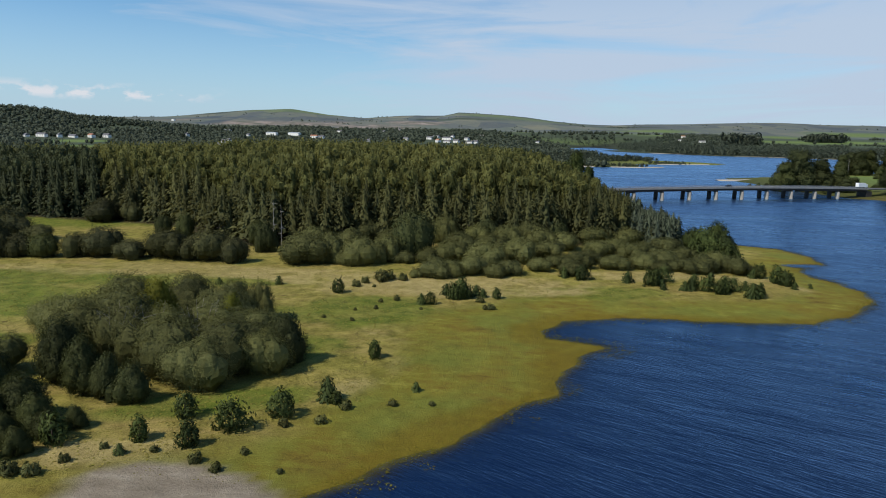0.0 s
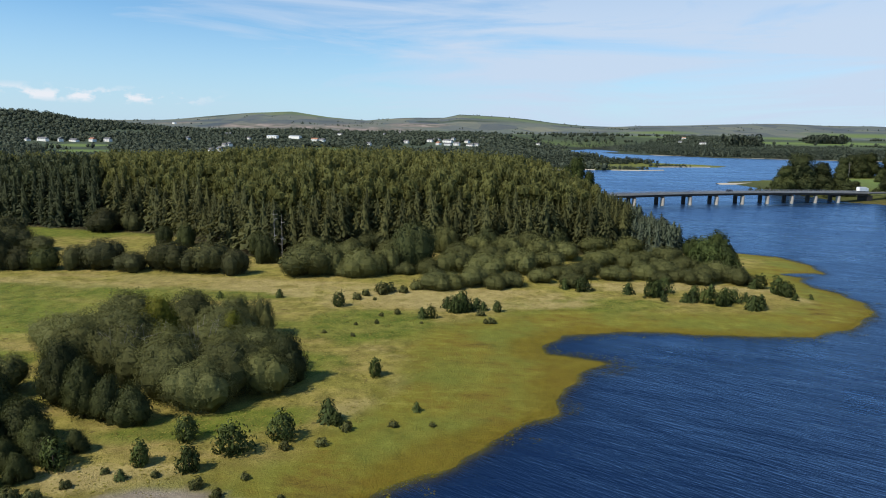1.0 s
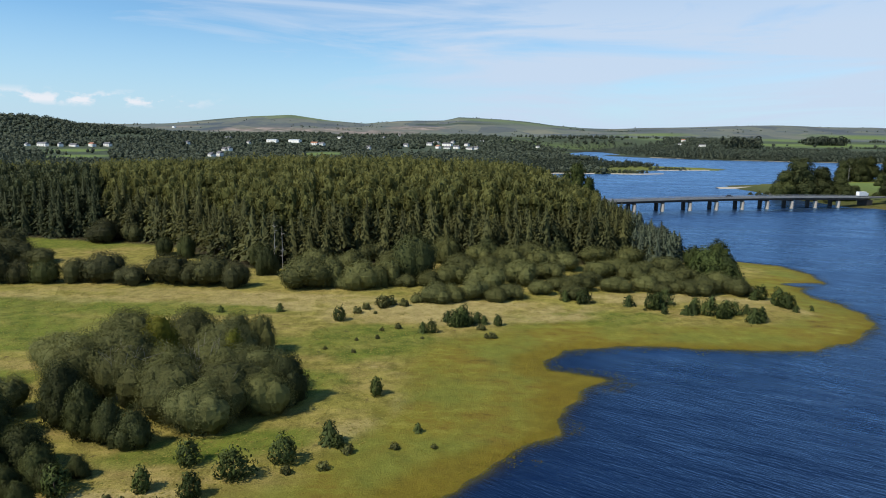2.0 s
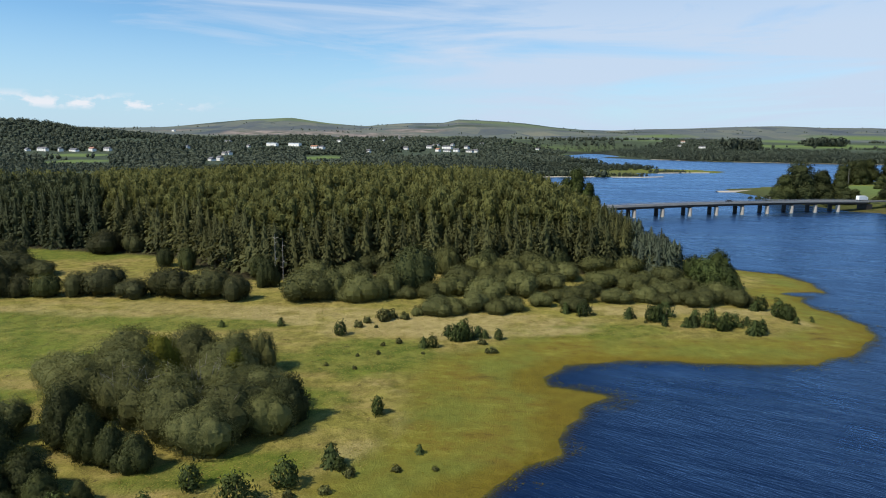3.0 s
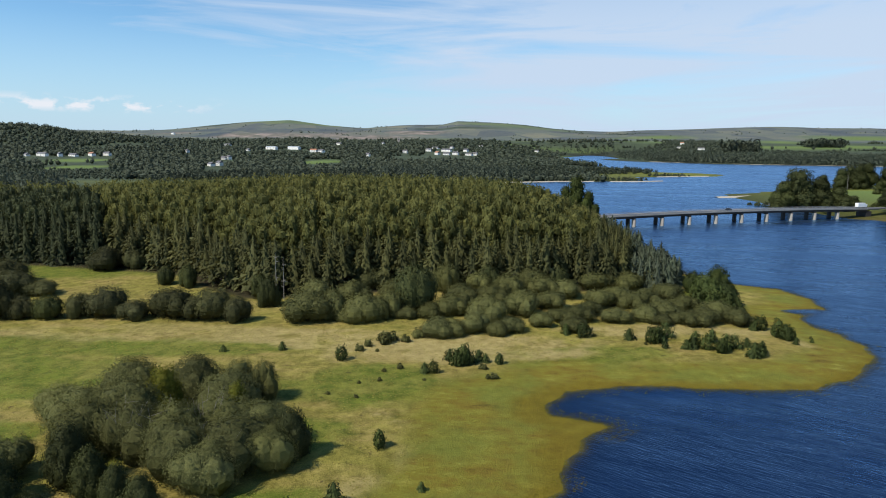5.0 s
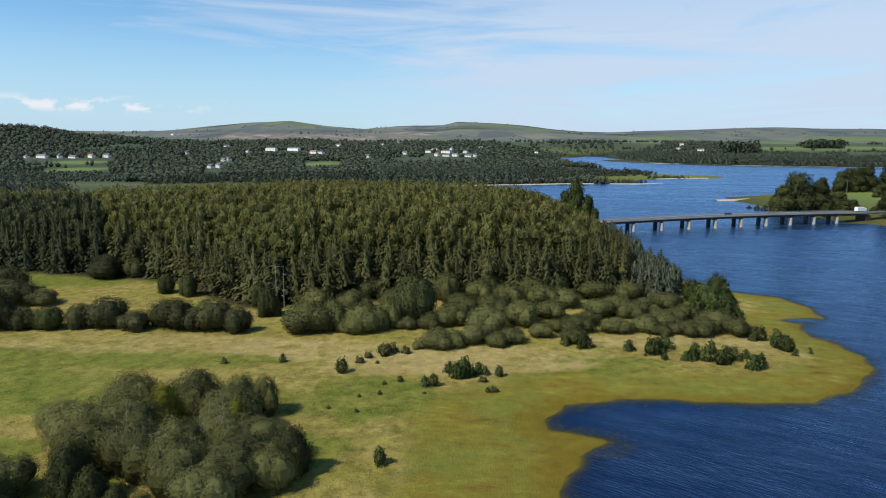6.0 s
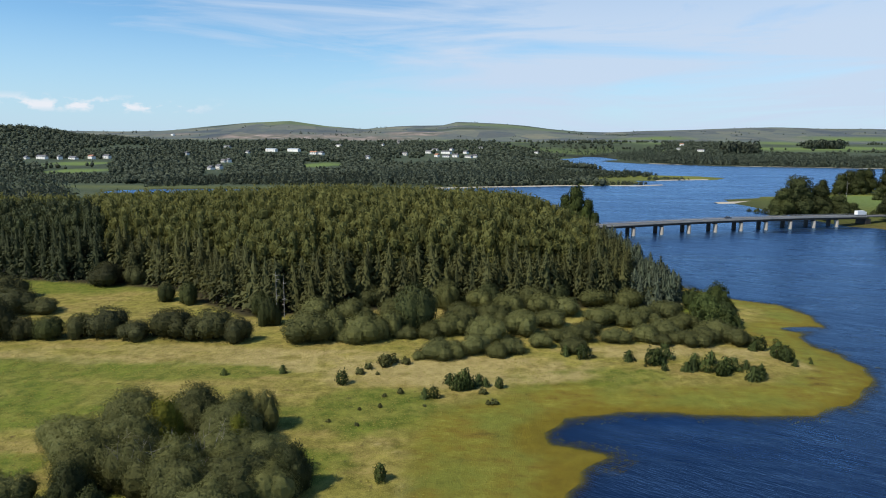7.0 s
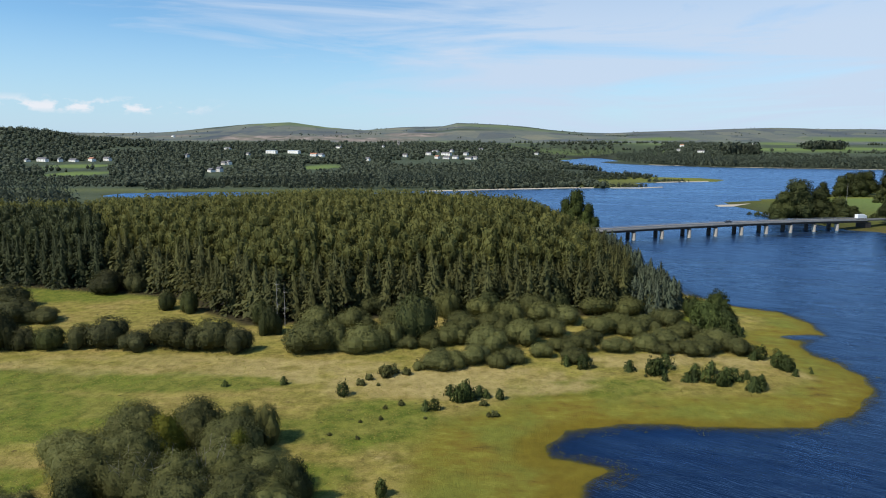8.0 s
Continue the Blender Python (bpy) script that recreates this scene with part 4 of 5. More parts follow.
SCRUB = [
        (-34.3, 163.9, 12.9, 9.1), (-28.1, 165.5, 7, 9.3), (-20.3, 164.2, 10.7, 8), (-24.5, 163.2, 5.5, 4.4), (-13.6, 167.7, 6.4, 8.1), (-16, 165, 4.8, 6.7), (-25.2, 182.5, 9.2, 7),
        (-46.1, 200.2, 8.5, 5.3), (-9.1, 166.1, 5.6, 3.7), (-2.9, 166.4, 6.3, 4.8), (2.7, 170, 8.6, 6.4), (1.3, 194, 7.4, 10.2), (5.2, 178.1, 9, 7.5), (-0.9, 151.9, 8.4, 5.1),
        (2.5, 152.8, 6.5, 4.6), (8.1, 155.3, 7.8, 5.2), (-5.5, 149.7, 2.8, 2.3), (11.7, 164.8, 9.7, 7.5), (13.3, 152.3, 5.2, 4.2), (17, 155.3, 6.6, 4.1), (13.9, 179.3, 9.1, 6.8),
        (21.5, 170, 8.6, 7.9), (19.3, 186, 9.4, 8.7), (24.9, 159.8, 6.2, 3.8), (30.1, 176.2, 8.9, 5.9), (27.2, 196.2, 9.9, 8.4), (32.3, 155.8, 6.6, 4.1), (34.8, 164.7, 8.3, 4.8),
        (44.1, 179.6, 9.1, 5.6), (36.4, 189.7, 9.6, 5.9), (39.3, 170.1, 7.2, 4.4), (44.8, 163.8, 7.7, 4.3), (49.9, 183.7, 9.3, 5.7), (53.3, 177.3, 7.5, 5.7), (52.7, 165.2, 7, 5),
        (46.9, 199.3, 10.1, 6.8), (57.3, 198.7, 10, 6.8), (59, 169.5, 8, 5.3), (66.1, 188.4, 9.5, 5.9), (67.7, 179, 7.6, 4.8), (55.7, 161.8, 5.5, 3.1), (62.4, 162.4, 6.9, 4.3),
        (67.5, 164.4, 8.3, 5.1), (73.7, 171.3, 8.7, 5.3), (75.8, 164.3, 6.9, 5.3), (78.9, 164.7, 4.2, 3.3), (29.7, 189.5, 9.6, 7.2), (11.7, 195.4, 9.1, 6.7), (-13.3, 184.5, 9.3, 7),
        (-21.3, 198.1, 10, 6.7), (65.7, 203.4, 9.4, 6.2), (42.4, 207.7, 9.6, 7.2), (55.2, 215, 10, 6.5), (34.1, 207, 9.6, 7.2), (22.2, 206.5, 9.6, 7.1), (-36, 184.2, 9.3, 7),
        (58.3, 184.7, 7.8, 4.8), (29.5, 164, 5.6, 3.7)]
hedge_kinds = willows("hedge_willow", (110, 111, 112), 2900, 0.028, "hedge", "dark grey-green willow bush in a long hedge", 0.18, 8)
stand(hedge_kinds, [(x, y, w * 1.2, h * 1.05) for x, y, w, h in HEDGE], "willow hedge", RNG)
stand(willow_kinds, [(x, y, w * 1.22, h * 0.86) for x, y, w, h in SCRUB], "willow scrub", RNG)
alder_kinds = willows("alder_tree", (130, 131), 2600, 0.032, "alder", "dark green broadleaf tree before the conifers", 0.16, 9)
stand(alder_kinds, [(-100.4, 163.5, 8.6, 6.2), (-47.9, 177, 6.7, 8.6), (-36.4, 205.1, 10.4, 7.9), (-7.2, 173.6, 13.3, 13.2),
                    (-52, 184, 6, 8), (-86, 201, 6, 6), (-78, 198, 7, 7), (14, 196, 8, 8), (36, 199, 8, 7)], "trees along the wood", RNG)
dark_alders = willows("spit_alder", (140, 141), 2200, 0.038, "pine", "dark green bushy alder on the spit", 0.22, 9)
stand(dark_alders, [(76.3, 187, 9.5, 8.4), (81.3, 184.3, 9, 7.1), (77.6, 198.8, 6.1, 6.7), (83.8, 196.7, 8.3, 8.8)], "alders on the spit", RNG)

# the copse in the foreground
copse_kinds = [plant("copse_willow", mound(np.random.default_rng(160 + k), 9, 8500, 0.0165, 0.20, 0.27, 0.86, semi=0.46, girth=0.27, mesh=(6, 10)), MAT["willow"], "large grey-green willow in a dense copse", "tree", limbs=True) for k in range(4)]
copse = [(-53, 108, 11, 9.6), (-43.5, 110.5, 10, 9), (-35.5, 111, 6.5, 8.2), (-31.5, 111.5, 6, 7.6), (-36, 105, 11.5, 8.4), (-62.5, 103, 9, 6.4), (-56.5, 98.5, 11, 8.4), (-49, 99, 12, 9.6), (-52, 91, 11, 9), (-45, 90.5, 10.5, 8.8),
         (-39, 91.5, 9.5, 8.6), (-33, 95.5, 11, 8), (-27, 94, 10, 7.6), (-36.5, 85.5, 11, 8.6), (-29.5, 87.5, 12, 8.2), (-31.5, 81.5, 9.5, 7.2), (-24.5, 87, 8, 6.6), (-60, 83.5, 9, 6.4)]
stand(copse_kinds, [(x, y, w * 1.06, h * 0.93) for x, y, w, h in copse], "copse in the meadow", RNG)
copse_alders = [plant("copse_alder", mound(np.random.default_rng(180 + k), 11, 5000, 0.026, 0.26, 0.26, 0.6, semi=0.36, girth=0.25), MAT["alder"], "dark green alder at the edge of the copse", "tree", limbs=True) for k in range(2)]
stand(copse_alders, [(-50, 82.5, 7.5, 8.2), (-45, 78.5, 6, 7), (-41, 77, 5, 5.8), (-37.5, 76, 5, 5.2), (-22, 91, 7, 7.4), (-57, 77, 9, 7), (-53, 72, 7.5, 6.6), (-49.5, 67.5, 5.5, 4.6), (-59, 70, 8, 6.4), (-46, 64.5, 4, 3.6),
                     (-46.5, 60, 4.5, 3.8), (-42.5, 66, 4, 3.2), (-53, 62, 7, 6), (-49, 58, 5.5, 4.6), (-47.5, 70, 6.5, 5.6), (-44, 67, 5, 4.4), (-43, 62, 3.5, 3), (-40.5, 68.5, 3, 2.6)], "copse in the meadow", RNG)
bright_kind = [plant("copse_sallow", mound(np.random.default_rng(190), 9, 5000, 0.024, 0.24, semi=0.32, girth=0.25), MAT["sallow"], "yellow-green sallow bush among the willows", "tree", limbs=True)]
stand(bright_kind, [(-45, 101.5, 8, 9.4), (-32.5, 99.5, 5, 7.6)], "copse in the meadow", RNG)

# young pines dotted over meadow and spit
pine_kinds = [plant("young_pine", conifer(np.random.default_rng(200 + k), 3.0, r, 230, 2, start=0.02, spray=0.75, shape=0.5, slim=0.6), MAT["pine"], "small bushy dark green pine in the grass", "tree")
              for k, r in enumerate((1.3, 1.5, 1.2))]
sapling_kinds = [plant("alder_sapling", broadleaf(np.random.default_rng(210 + k), 3.0, w, 9, 750, 0.28, 0.02, 2.2), MAT["pine"], "bushy dark green sapling in long grass", "tree") for k, w in enumerate((2.7, 3.1, 2.4))]
set_out(sapling_kinds, [(-32.2, 66, 0.95), (-26.3, 64.8, 0.95), (-23, 69.2, 1.25), (-18.5, 73.2, 1.15), (-12.6, 77.2, 0.6), (-9.4, 94, 0.95), (-29.5, 72, 1.0), (-40.9, 64.9, 1.1), (4.6, 131.6, 1.4), (3.2, 131, 1.2), (33.8, 151.2, 1.2), (49.2, 147.4, 1.35),
                        (53.6, 151.6, 1.15), (62.5, 141, 1.15), (69.6, 139, 1.15), (82.3, 151.2, 1.3), (81, 153.5, 1.45), (77, 180, 2.0), (74.6, 178, 1.8), (72.5, 181, 1.8), (60, 143, 1.1), (66.8, 144.4, 1.0), (80, 160, 1.2), (-21.3, 133.6, 1.0), (12.1, 132.8, 0.8), (-1.7, 127, 0.8)], "saplings", RNG)
pines = [(-13.7, 78.2, 1.05), (-2.6, 81.9, 0.5), (-32.8, 62.8, 0.45),
         (-35.2, 139.8, 0.65), (-47.6, 138, 0.5), (-3.4, 126.6, 0.8), (5.6, 132.4, 1.1), (1.6, 134.5, 0.8), (7.9, 134.4, 0.85), (9.4, 133.6, 0.7), 
         (29.8, 152.8, 0.9), (44.2, 149.7, 0.9), (50.6, 148.6, 1.3), (50.8, 143.7, 0.55), (57.3, 144, 0.9), (64.4, 143.6, 1.3), 
         (68.1, 138.2, 1.1), (71.6, 141.5, 0.9), (58.6, 147, 1.0), (63, 148, 1.1), (83.6, 154.6, 1.0), (78, 159, 0.9), (87.6, 150, 0.4), (82.5, 147.6, 0.6),
         (79.5, 178, 1.8), (81.2, 181, 1.7), (83.2, 180, 1.2), (76, 184, 1.9), (84, 199, 0.8), (86, 204, 0.7), (80, 205, 1.0), (70, 145.5, 0.8), (55.5, 143.4, 0.8)]
set_out(pine_kinds, pines, "young pines", RNG)
grey_kinds = [plant("grey_pine", conifer(np.random.default_rng(220 + k), 9.0, r, 120, 3, start=0.04, spray=1.05, shape=0.65, slim=0.6), MAT["grey_pine"], "grey-green pine at the wood's lakeside corner", "tree") for k, r in enumerate((2.4, 2.0))]
gx, gy = strewn([(57, 200), (66, 194), (74, 200), (78, 212), (82, 235), (78, 248), (70, 235), (64, 215)], 4.0, RNG)
ex, ey = strewn([(69, 224), (78, 222), (85, 240), (86, 300), (88, 345), (80, 350), (78, 300), (74, 262)], 4.4, RNG)
gx, gy = np.concatenate([gx, ex]), np.concatenate([gy, ey])
set_out(grey_kinds, [(x, y, RNG.uniform(0.7, 1.15)) for x, y in zip(gx, gy)], "lakeside pines", RNG)

low_kinds = [plant("low_shrub", broadleaf(np.random.default_rng(240 + k), 1.35, w, 6, 300, 0.32, 0.02, 2.4), MAT["willow"], "low green shrub in dry grass", "shrub") for k, w in enumerate((2.4, 1.8))]
lows = [(-18.1, 139.8, 1.0), (-13, 145.6, 1.7), (-11.8, 146.6, 1.4), (-16.6, 143, 1.0), (-8.2, 146.2, 1.1), (-5.3, 150.4, 1.3), (-8.5, 129, 0.7), (10.4, 124.2, 0.8), (9.2, 124, 0.6), (-12, 121.6, 0.5), (-15.8, 120.2, 0.4), (-20.7, 114.2, 0.4),
        (-15.4, 113, 0.45), (-5.3, 77, 0.55), (-0.4, 77.6, 0.4), (-13.5, 71.7, 0.7), (-11, 75.6, 0.75), (-21.9, 60.2, 0.6), (-24.5, 61.8, 0.75), (-39.3, 58.5, 0.85), (-41.5, 58.4, 1.0), (-15.5, 60.4, 0.35), (-37.5, 61, 0.6), (-35, 64, 0.5),
        (-29.5, 63.5, 0.5), (-20, 63.6, 0.5), (-17.5, 70.5, 0.6), (8.6, 129.6, 0.8), (-14.2, 139.4, 0.5), (36.5, 151.8, 0.5), (47, 146, 0.4), (89, 153, 0.4), (-11.6, 127, 0.5), (-3.4, 122.4, 0.35)]
set_out(low_kinds, lows, "low shrubs", RNG)


def dead_tree(high, seed):
    rng = np.random.default_rng(seed)
    pieces = [tube([(0, 0, -0.3), (0.1, 0, high * 0.5), (0.05, 0.1, high)], [high * 0.009, high * 0.006, high * 0.002], 7)]
    for k in range(12):
        z, a, l = high * rng.uniform(0.3, 0.95), rng.uniform(0, 6.28), high * rng.uniform(0.04, 0.10)
        pieces.append(tube([(0.05, 0.02, z), (math.cos(a) * l * 0.6, math.sin(a) * l * 0.6, z + l * 0.2), (math.cos(a) * l, math.sin(a) * l, z + l * 0.15)], [0.07, 0.05, 0.02], 4))
    verts, faces = welded(pieces)
    mesh = numbered_mesh("dead_tree", verts, faces)
    mesh.materials.append(MAT["dead_wood"])
    return mesh


for x, y, high, label in ((-47.5, 184, 13.5, "bare bleached dead conifer before the plantation"), (-45.2, 183.5, 12.5, "bare bleached dead conifer before the plantation"),
                          (332, 540, 17, "tall pale dead tree standing in a field")):
    ob = tagged(new("dead_tree", dead_tree(high, int(x) + 400)), label, "dead tree")
    ob.matrix_basis = Matrix.Translation((x, y, ground_at(x, y)))

def bare_shrub(high, seed):
    """Bleached dead stems that fan out and fork."""
    rng = np.random.default_rng(seed)
    pieces = []
    for k in range(16):
        a, lean = k * 2.4, rng.uniform(0.15, 0.6)
        way = np.array([math.cos(a) * lean, math.sin(a) * lean, 1.0])
        length = high * rng.uniform(0.7, 1.05)
        mid, end = way * length * 0.55 + rng.normal(size=3) * 0.15, way * length + rng.normal(size=3) * 0.4
        pieces.append(tube([(0, 0, 0), mid, end], [0.05, 0.032, 0.012], 5))
        for j in range(3):
            off = rng.normal(size=3) * [0.8, 0.8, 0.4] + [0, 0, 0.8]
            root = mid + (end - mid) * rng.uniform(0, 0.7)
            pieces.append(tube([root, root + off * 0.5, root + off + rng.normal(size=3) * 0.15], [0.022, 0.016, 0.008], 4))
    verts, faces = welded(pieces)
    mesh = numbered_mesh("bare_shrub", verts, faces)
    mesh.materials.append(MAT["dead_wood"])
    return mesh


for x, y, high in ((-42.5, 91, 8.2), (-46.5, 90, 8.3), (-36, 94.5, 8.0), (-31, 85.5, 6.6)):
    ob = tagged(new("bare_shrub", bare_shrub(high, int(-x * 7))), "bare bleached willow stems in the copse", "dead shrub", "dead stems in the copse")
    ob.matrix_basis = Matrix.Translation((x, y, ground_at(x, y)))

# large trees by the bridge
oak_kinds = [plant("oak_tree", mound(np.random.default_rng(260 + k), 18, 3400, 0.030, 0.22, 0.30, 0.36, semi=0.21, girth=0.23, mesh=(5, 8)), MAT["alder"], "large full-crowned oak on the lake bank", "tree", limbs=True) for k in range(3)]
stand(oak_kinds, [(258, 478, 31, 29), (246, 474, 22, 21), (272, 475, 25, 23), (284, 470, 19, 15), (240, 468, 12, 10), (291, 464, 11, 9), (268, 456, 12, 9), (280, 456, 14, 9.5), (298, 437, 15, 17), (306, 444, 18, 20), (313, 431, 17, 18), (304, 427, 12, 12),
                  (396, 655, 18, 21), (410, 650, 20, 23), (426, 660, 22, 24), (444, 655, 24, 27), (462, 668, 24, 28), (480, 655, 24, 29), (418, 676, 22, 24), (500, 670, 26, 30), (440, 692, 22, 24), (386, 668, 15, 16), (372, 560, 10, 11), (395, 520, 12, 13)], "trees on the far bank", RNG, 0.3)
shore_pine = plant("shore_pine", mound(np.random.default_rng(280), 11, 2600, 0.04, 0.25, 0.24, 0.35, semi=0.24, girth=0.26), MAT["pine"], "tall dark pine at the water's edge", "tree")
stand([shore_pine], [(84, 412, 16, 25), (78, 416, 11, 19), (91, 409, 11, 17), (93, 398, 8, 10), (88, 402, 9, 13)], "shore pines", RNG, 0.3)
set_out([plant("bank_shrub", broadleaf(np.random.default_rng(290), 4.0, 6.0, 7, 700, 0.5, 0.02), MAT["alder"], "low green shrub on the sandy spit", "shrub")],
        [(243, 505, 0.9), (246, 498, 1.0), (240, 512, 0.7), (243, 482, 1.0), (247, 476, 1.2), (262, 447, 0.6), (290, 449, 0.9), (300, 455, 0.9)], "shrubs on the spit", RNG)

HOUSES = [(-805, 1285, 14), (-778, 1290, 26), (-745, 1292, 18), (-722, 1298, 24), (-695, 1315, 20), (-672, 1330, 16), (-362, 1036, 16), (-352, 1045, 9), (-574, 1490, 12), (-411, 1245, 10), (-402, 1248, 12), (-445, 1730, 36), (-386, 1728, 46),
          (-311, 1604, 18), (-288, 1588, 14), (-300, 1615, 12), (-327, 2100, 24), (-160, 1420, 9), (-20, 1890, 26), (-35, 1700, 16), (10, 1690, 30), (9, 1520, 16), (-12, 1530, 12), (30, 1525, 14), (60, 1505, 18), (74, 1512, 10), (27, 1900, 12), (790, 2030, 20),
          (1352, 2880, 18), (787, 2215, 12), (-1330, 3290, 40), (900, 2500, 14), (-640, 1980, 30), (120, 2100, 16), (-200, 2240, 14), (330, 2330, 14), (-480, 1640, 12), (-90, 1600, 12), (60, 1700, 14), (246, 488, 5)]
# woods beyond the water
crown_rng = np.random.default_rng(300)
far_crowns = [mound(np.random.default_rng(310 + k), 1, 8, 0.30, 0.3, girth=0.52, semi=0.52, mesh=(4, 6), ruffle=0.15)[1] for k in range(5)]
mid_crowns = [broadleaf(np.random.default_rng(320 + k), 1.0, 0.95, 5, 40, 0.27, 0.02)[1] for k in range(4)]
mid_firs = [conifer(np.random.default_rng(330 + k), 1.0, 0.24, 24, 1, start=0.2, spray=1.0, core=0)[1] for k in range(3)]

DARK_STAND = [(-345, 470), (-275, 415), (-250, 425), (-250, 455), (-300, 520), (-400, 560)]
dx, dy = strewn(DARK_STAND, 7.5, crown_rng)
joined_plants("dark_conifer_stand", mid_firs, dx, dy, crown_rng.uniform(17, 24, len(dx)), MAT["far_leaf"], "tall dark conifers behind the plantation", "wood", crown_rng, crown_rng.random(len(dx)) * 0.3)
POINT_WOOD = [(-330, 715), (-230, 775), (-100, 756), (-10, 772), (40, 768), (100, 800), (160, 830), (180, 900), (240, 960), (330, 1000), (310, 1080), (150, 1040), (0, 960), (-150, 900), (-330, 860)]
px, py = strewn(POINT_WOOD, 9.0, crown_rng)
fir = (px > -80) & (px < 110) & (py < 900)
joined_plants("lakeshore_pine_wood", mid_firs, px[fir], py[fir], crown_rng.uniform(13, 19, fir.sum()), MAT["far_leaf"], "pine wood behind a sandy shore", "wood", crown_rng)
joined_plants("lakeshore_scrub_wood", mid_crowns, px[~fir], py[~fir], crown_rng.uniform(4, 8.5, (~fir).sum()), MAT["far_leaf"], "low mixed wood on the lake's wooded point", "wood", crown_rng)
BEACH_SCRUB = [(195, 822), (245, 812), (262, 826), (230, 836)], [(290, 930), (360, 945), (345, 960), (300, 955)]
for ring in BEACH_SCRUB:
    sx, sy = strewn(ring, 6.0, crown_rng)
    joined_plants("spit_scrub", mid_crowns, sx, sy, crown_rng.uniform(2.5, 5, len(sx)), MAT["far_leaf"], "low scrub on a grassy spit", "scrub", crown_rng)

rows, y = [], 770.0
while y < 4350:
    gap = 0.0095 * y
    xs = np.arange(-0.73 * y, 0.73 * y, gap)
    rows.append(np.stack([xs + crown_rng.normal(size=len(xs)) * gap * 0.4, y + crown_rng.normal(size=len(xs)) * gap * 0.5], -1))
    y += gap * 0.95
far = np.concatenate(rows)
fx, fy = far.T
d = inland(fx, fy)
open_land = np.maximum(blot(fx, fy, PASTURE), blot(fx, fy, PIT))
wooded = rough(fx, fy, 260, 90) + 0.5 * rough(fx, fy, 70, 95)
hillside = step(fx, -780, -900) * step(np.abs(fy - 1900), 480, 380)
belt = ((d > 4) & (d < 130) & (fx > 450) & (fy > 1350))
_, taken = within_ring(fx, fy, POINT_WOOD)
thick = ((fx < -0.3 * fy) & (fy < 930)) | (wooded > -0.30 + 0.25 * step(fy, 1900, 2800)) | (hillside > 0.5) | belt | ((fy < 1250) & (crown_rng.random(len(fx)) < 0.10))
clear = np.ones(len(fx), bool)
for x0, x1, y0, y1 in ((-755, -630, 930, 1250), (-265, -195, 1000, 1270), (1130, 1760, 2010, 2540), (1480, 1750, 2700, 3150)):      # open farmland
    clear &= ~((fx > x0 * fy / y1) & (fx < x1 * fy / y1) & (fy > y0) & (fy < y1)) | (crown_rng.random(len(fx)) < 0.07)
low_strip = ((fx > 0.43 * fy) & (fy > 1640) & (fy < 2010)) | ((fx < -0.48 * fy) & (fy < 930))
hedged = np.abs(rough(fx, fy, 210, 97, 1)) < 0.05 + 0.03 * rough(fx, fy, 500, 98, 1)
clear &= (fy < 2900) | hedged | ((rough(fx, fy, 330, 99) > 0.34) & (crown_rng.random(len(fx)) < 0.8))
for hx, hy, wide in HOUSES:       # gardens and yards before the houses
    clear &= ~((np.abs(fx - hx * (1 - (hy - fy) / hy)) < wide * 0.75) & (fy < hy + 12) & (fy > hy - 190))
keep = clear & (d > 5) & (open_land < 0.4) & thick & ~taken & ~((fx > 200) & (fy < 1300)) & ~((np.abs(fx + 300) < 130) & (fy < 700))
fx, fy, belt, low_strip = fx[keep], fy[keep], belt[keep], low_strip[keep]
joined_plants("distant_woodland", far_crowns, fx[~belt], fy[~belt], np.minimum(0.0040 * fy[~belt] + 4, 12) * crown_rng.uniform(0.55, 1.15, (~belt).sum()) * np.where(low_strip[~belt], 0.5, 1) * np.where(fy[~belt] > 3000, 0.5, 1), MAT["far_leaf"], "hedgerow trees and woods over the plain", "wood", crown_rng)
sx, sy = strewn([(535, 1725), (680, 1560), (920, 1468), (1300, 1428), (1750, 1480), (1750, 1560), (1300, 1530), (930, 1570), (730, 1680), (570, 1850)], 10.5, crown_rng)
sx, sy = np.concatenate([sx, fx[belt]]), np.concatenate([sy, fy[belt]])
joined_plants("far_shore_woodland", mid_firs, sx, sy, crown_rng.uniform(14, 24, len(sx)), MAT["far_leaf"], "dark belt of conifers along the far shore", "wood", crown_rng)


for ring in ([(800, 1840), (880, 1850), (870, 1900), (790, 1890)], [(1270, 2300), (1400, 2310), (1380, 2360), (1280, 2350)]):
    kx, ky = strewn(ring, 11, crown_rng)
    joined_plants("knoll_trees", mid_crowns, kx, ky, crown_rng.uniform(22, 33, len(kx)), MAT["far_leaf"], "clump of tall trees on a knoll among fields", "wood", crown_rng)


# ---- built things ----
def box_bm(bm, x0, x1, y0, y1, z0, z1, bevel=0.0):
    made = bmesh.ops.create_cube(bm, size=1.0, matrix=Matrix.LocRotScale(((x0 + x1) / 2, (y0 + y1) / 2, (z0 + z1) / 2), None, (x1 - x0, y1 - y0, z1 - z0)))
    if bevel:
        edges = {e for v in made["verts"] for e in v.link_edges}
        bmesh.ops.bevel(bm, geom=list(edges), offset=bevel, segments=1, affect="EDGES", profile=0.5)
    return bm


def part(name, bm, mat, parent, label=""):
    mesh = bpy.data.meshes.new(name)
    bm.to_mesh(mesh)
    bm.free()
    mesh.materials.append(mat)
    ob = new(name, mesh)
    ob.parent = parent
    return tagged(ob, label)


def block(name, parent, mat, x0, x1, y0, y1, z0, z1, bevel=0.0, label=""):
    return part(name, box_bm(bmesh.new(), x0, x1, y0, y1, z0, z1, bevel), mat, parent, label)


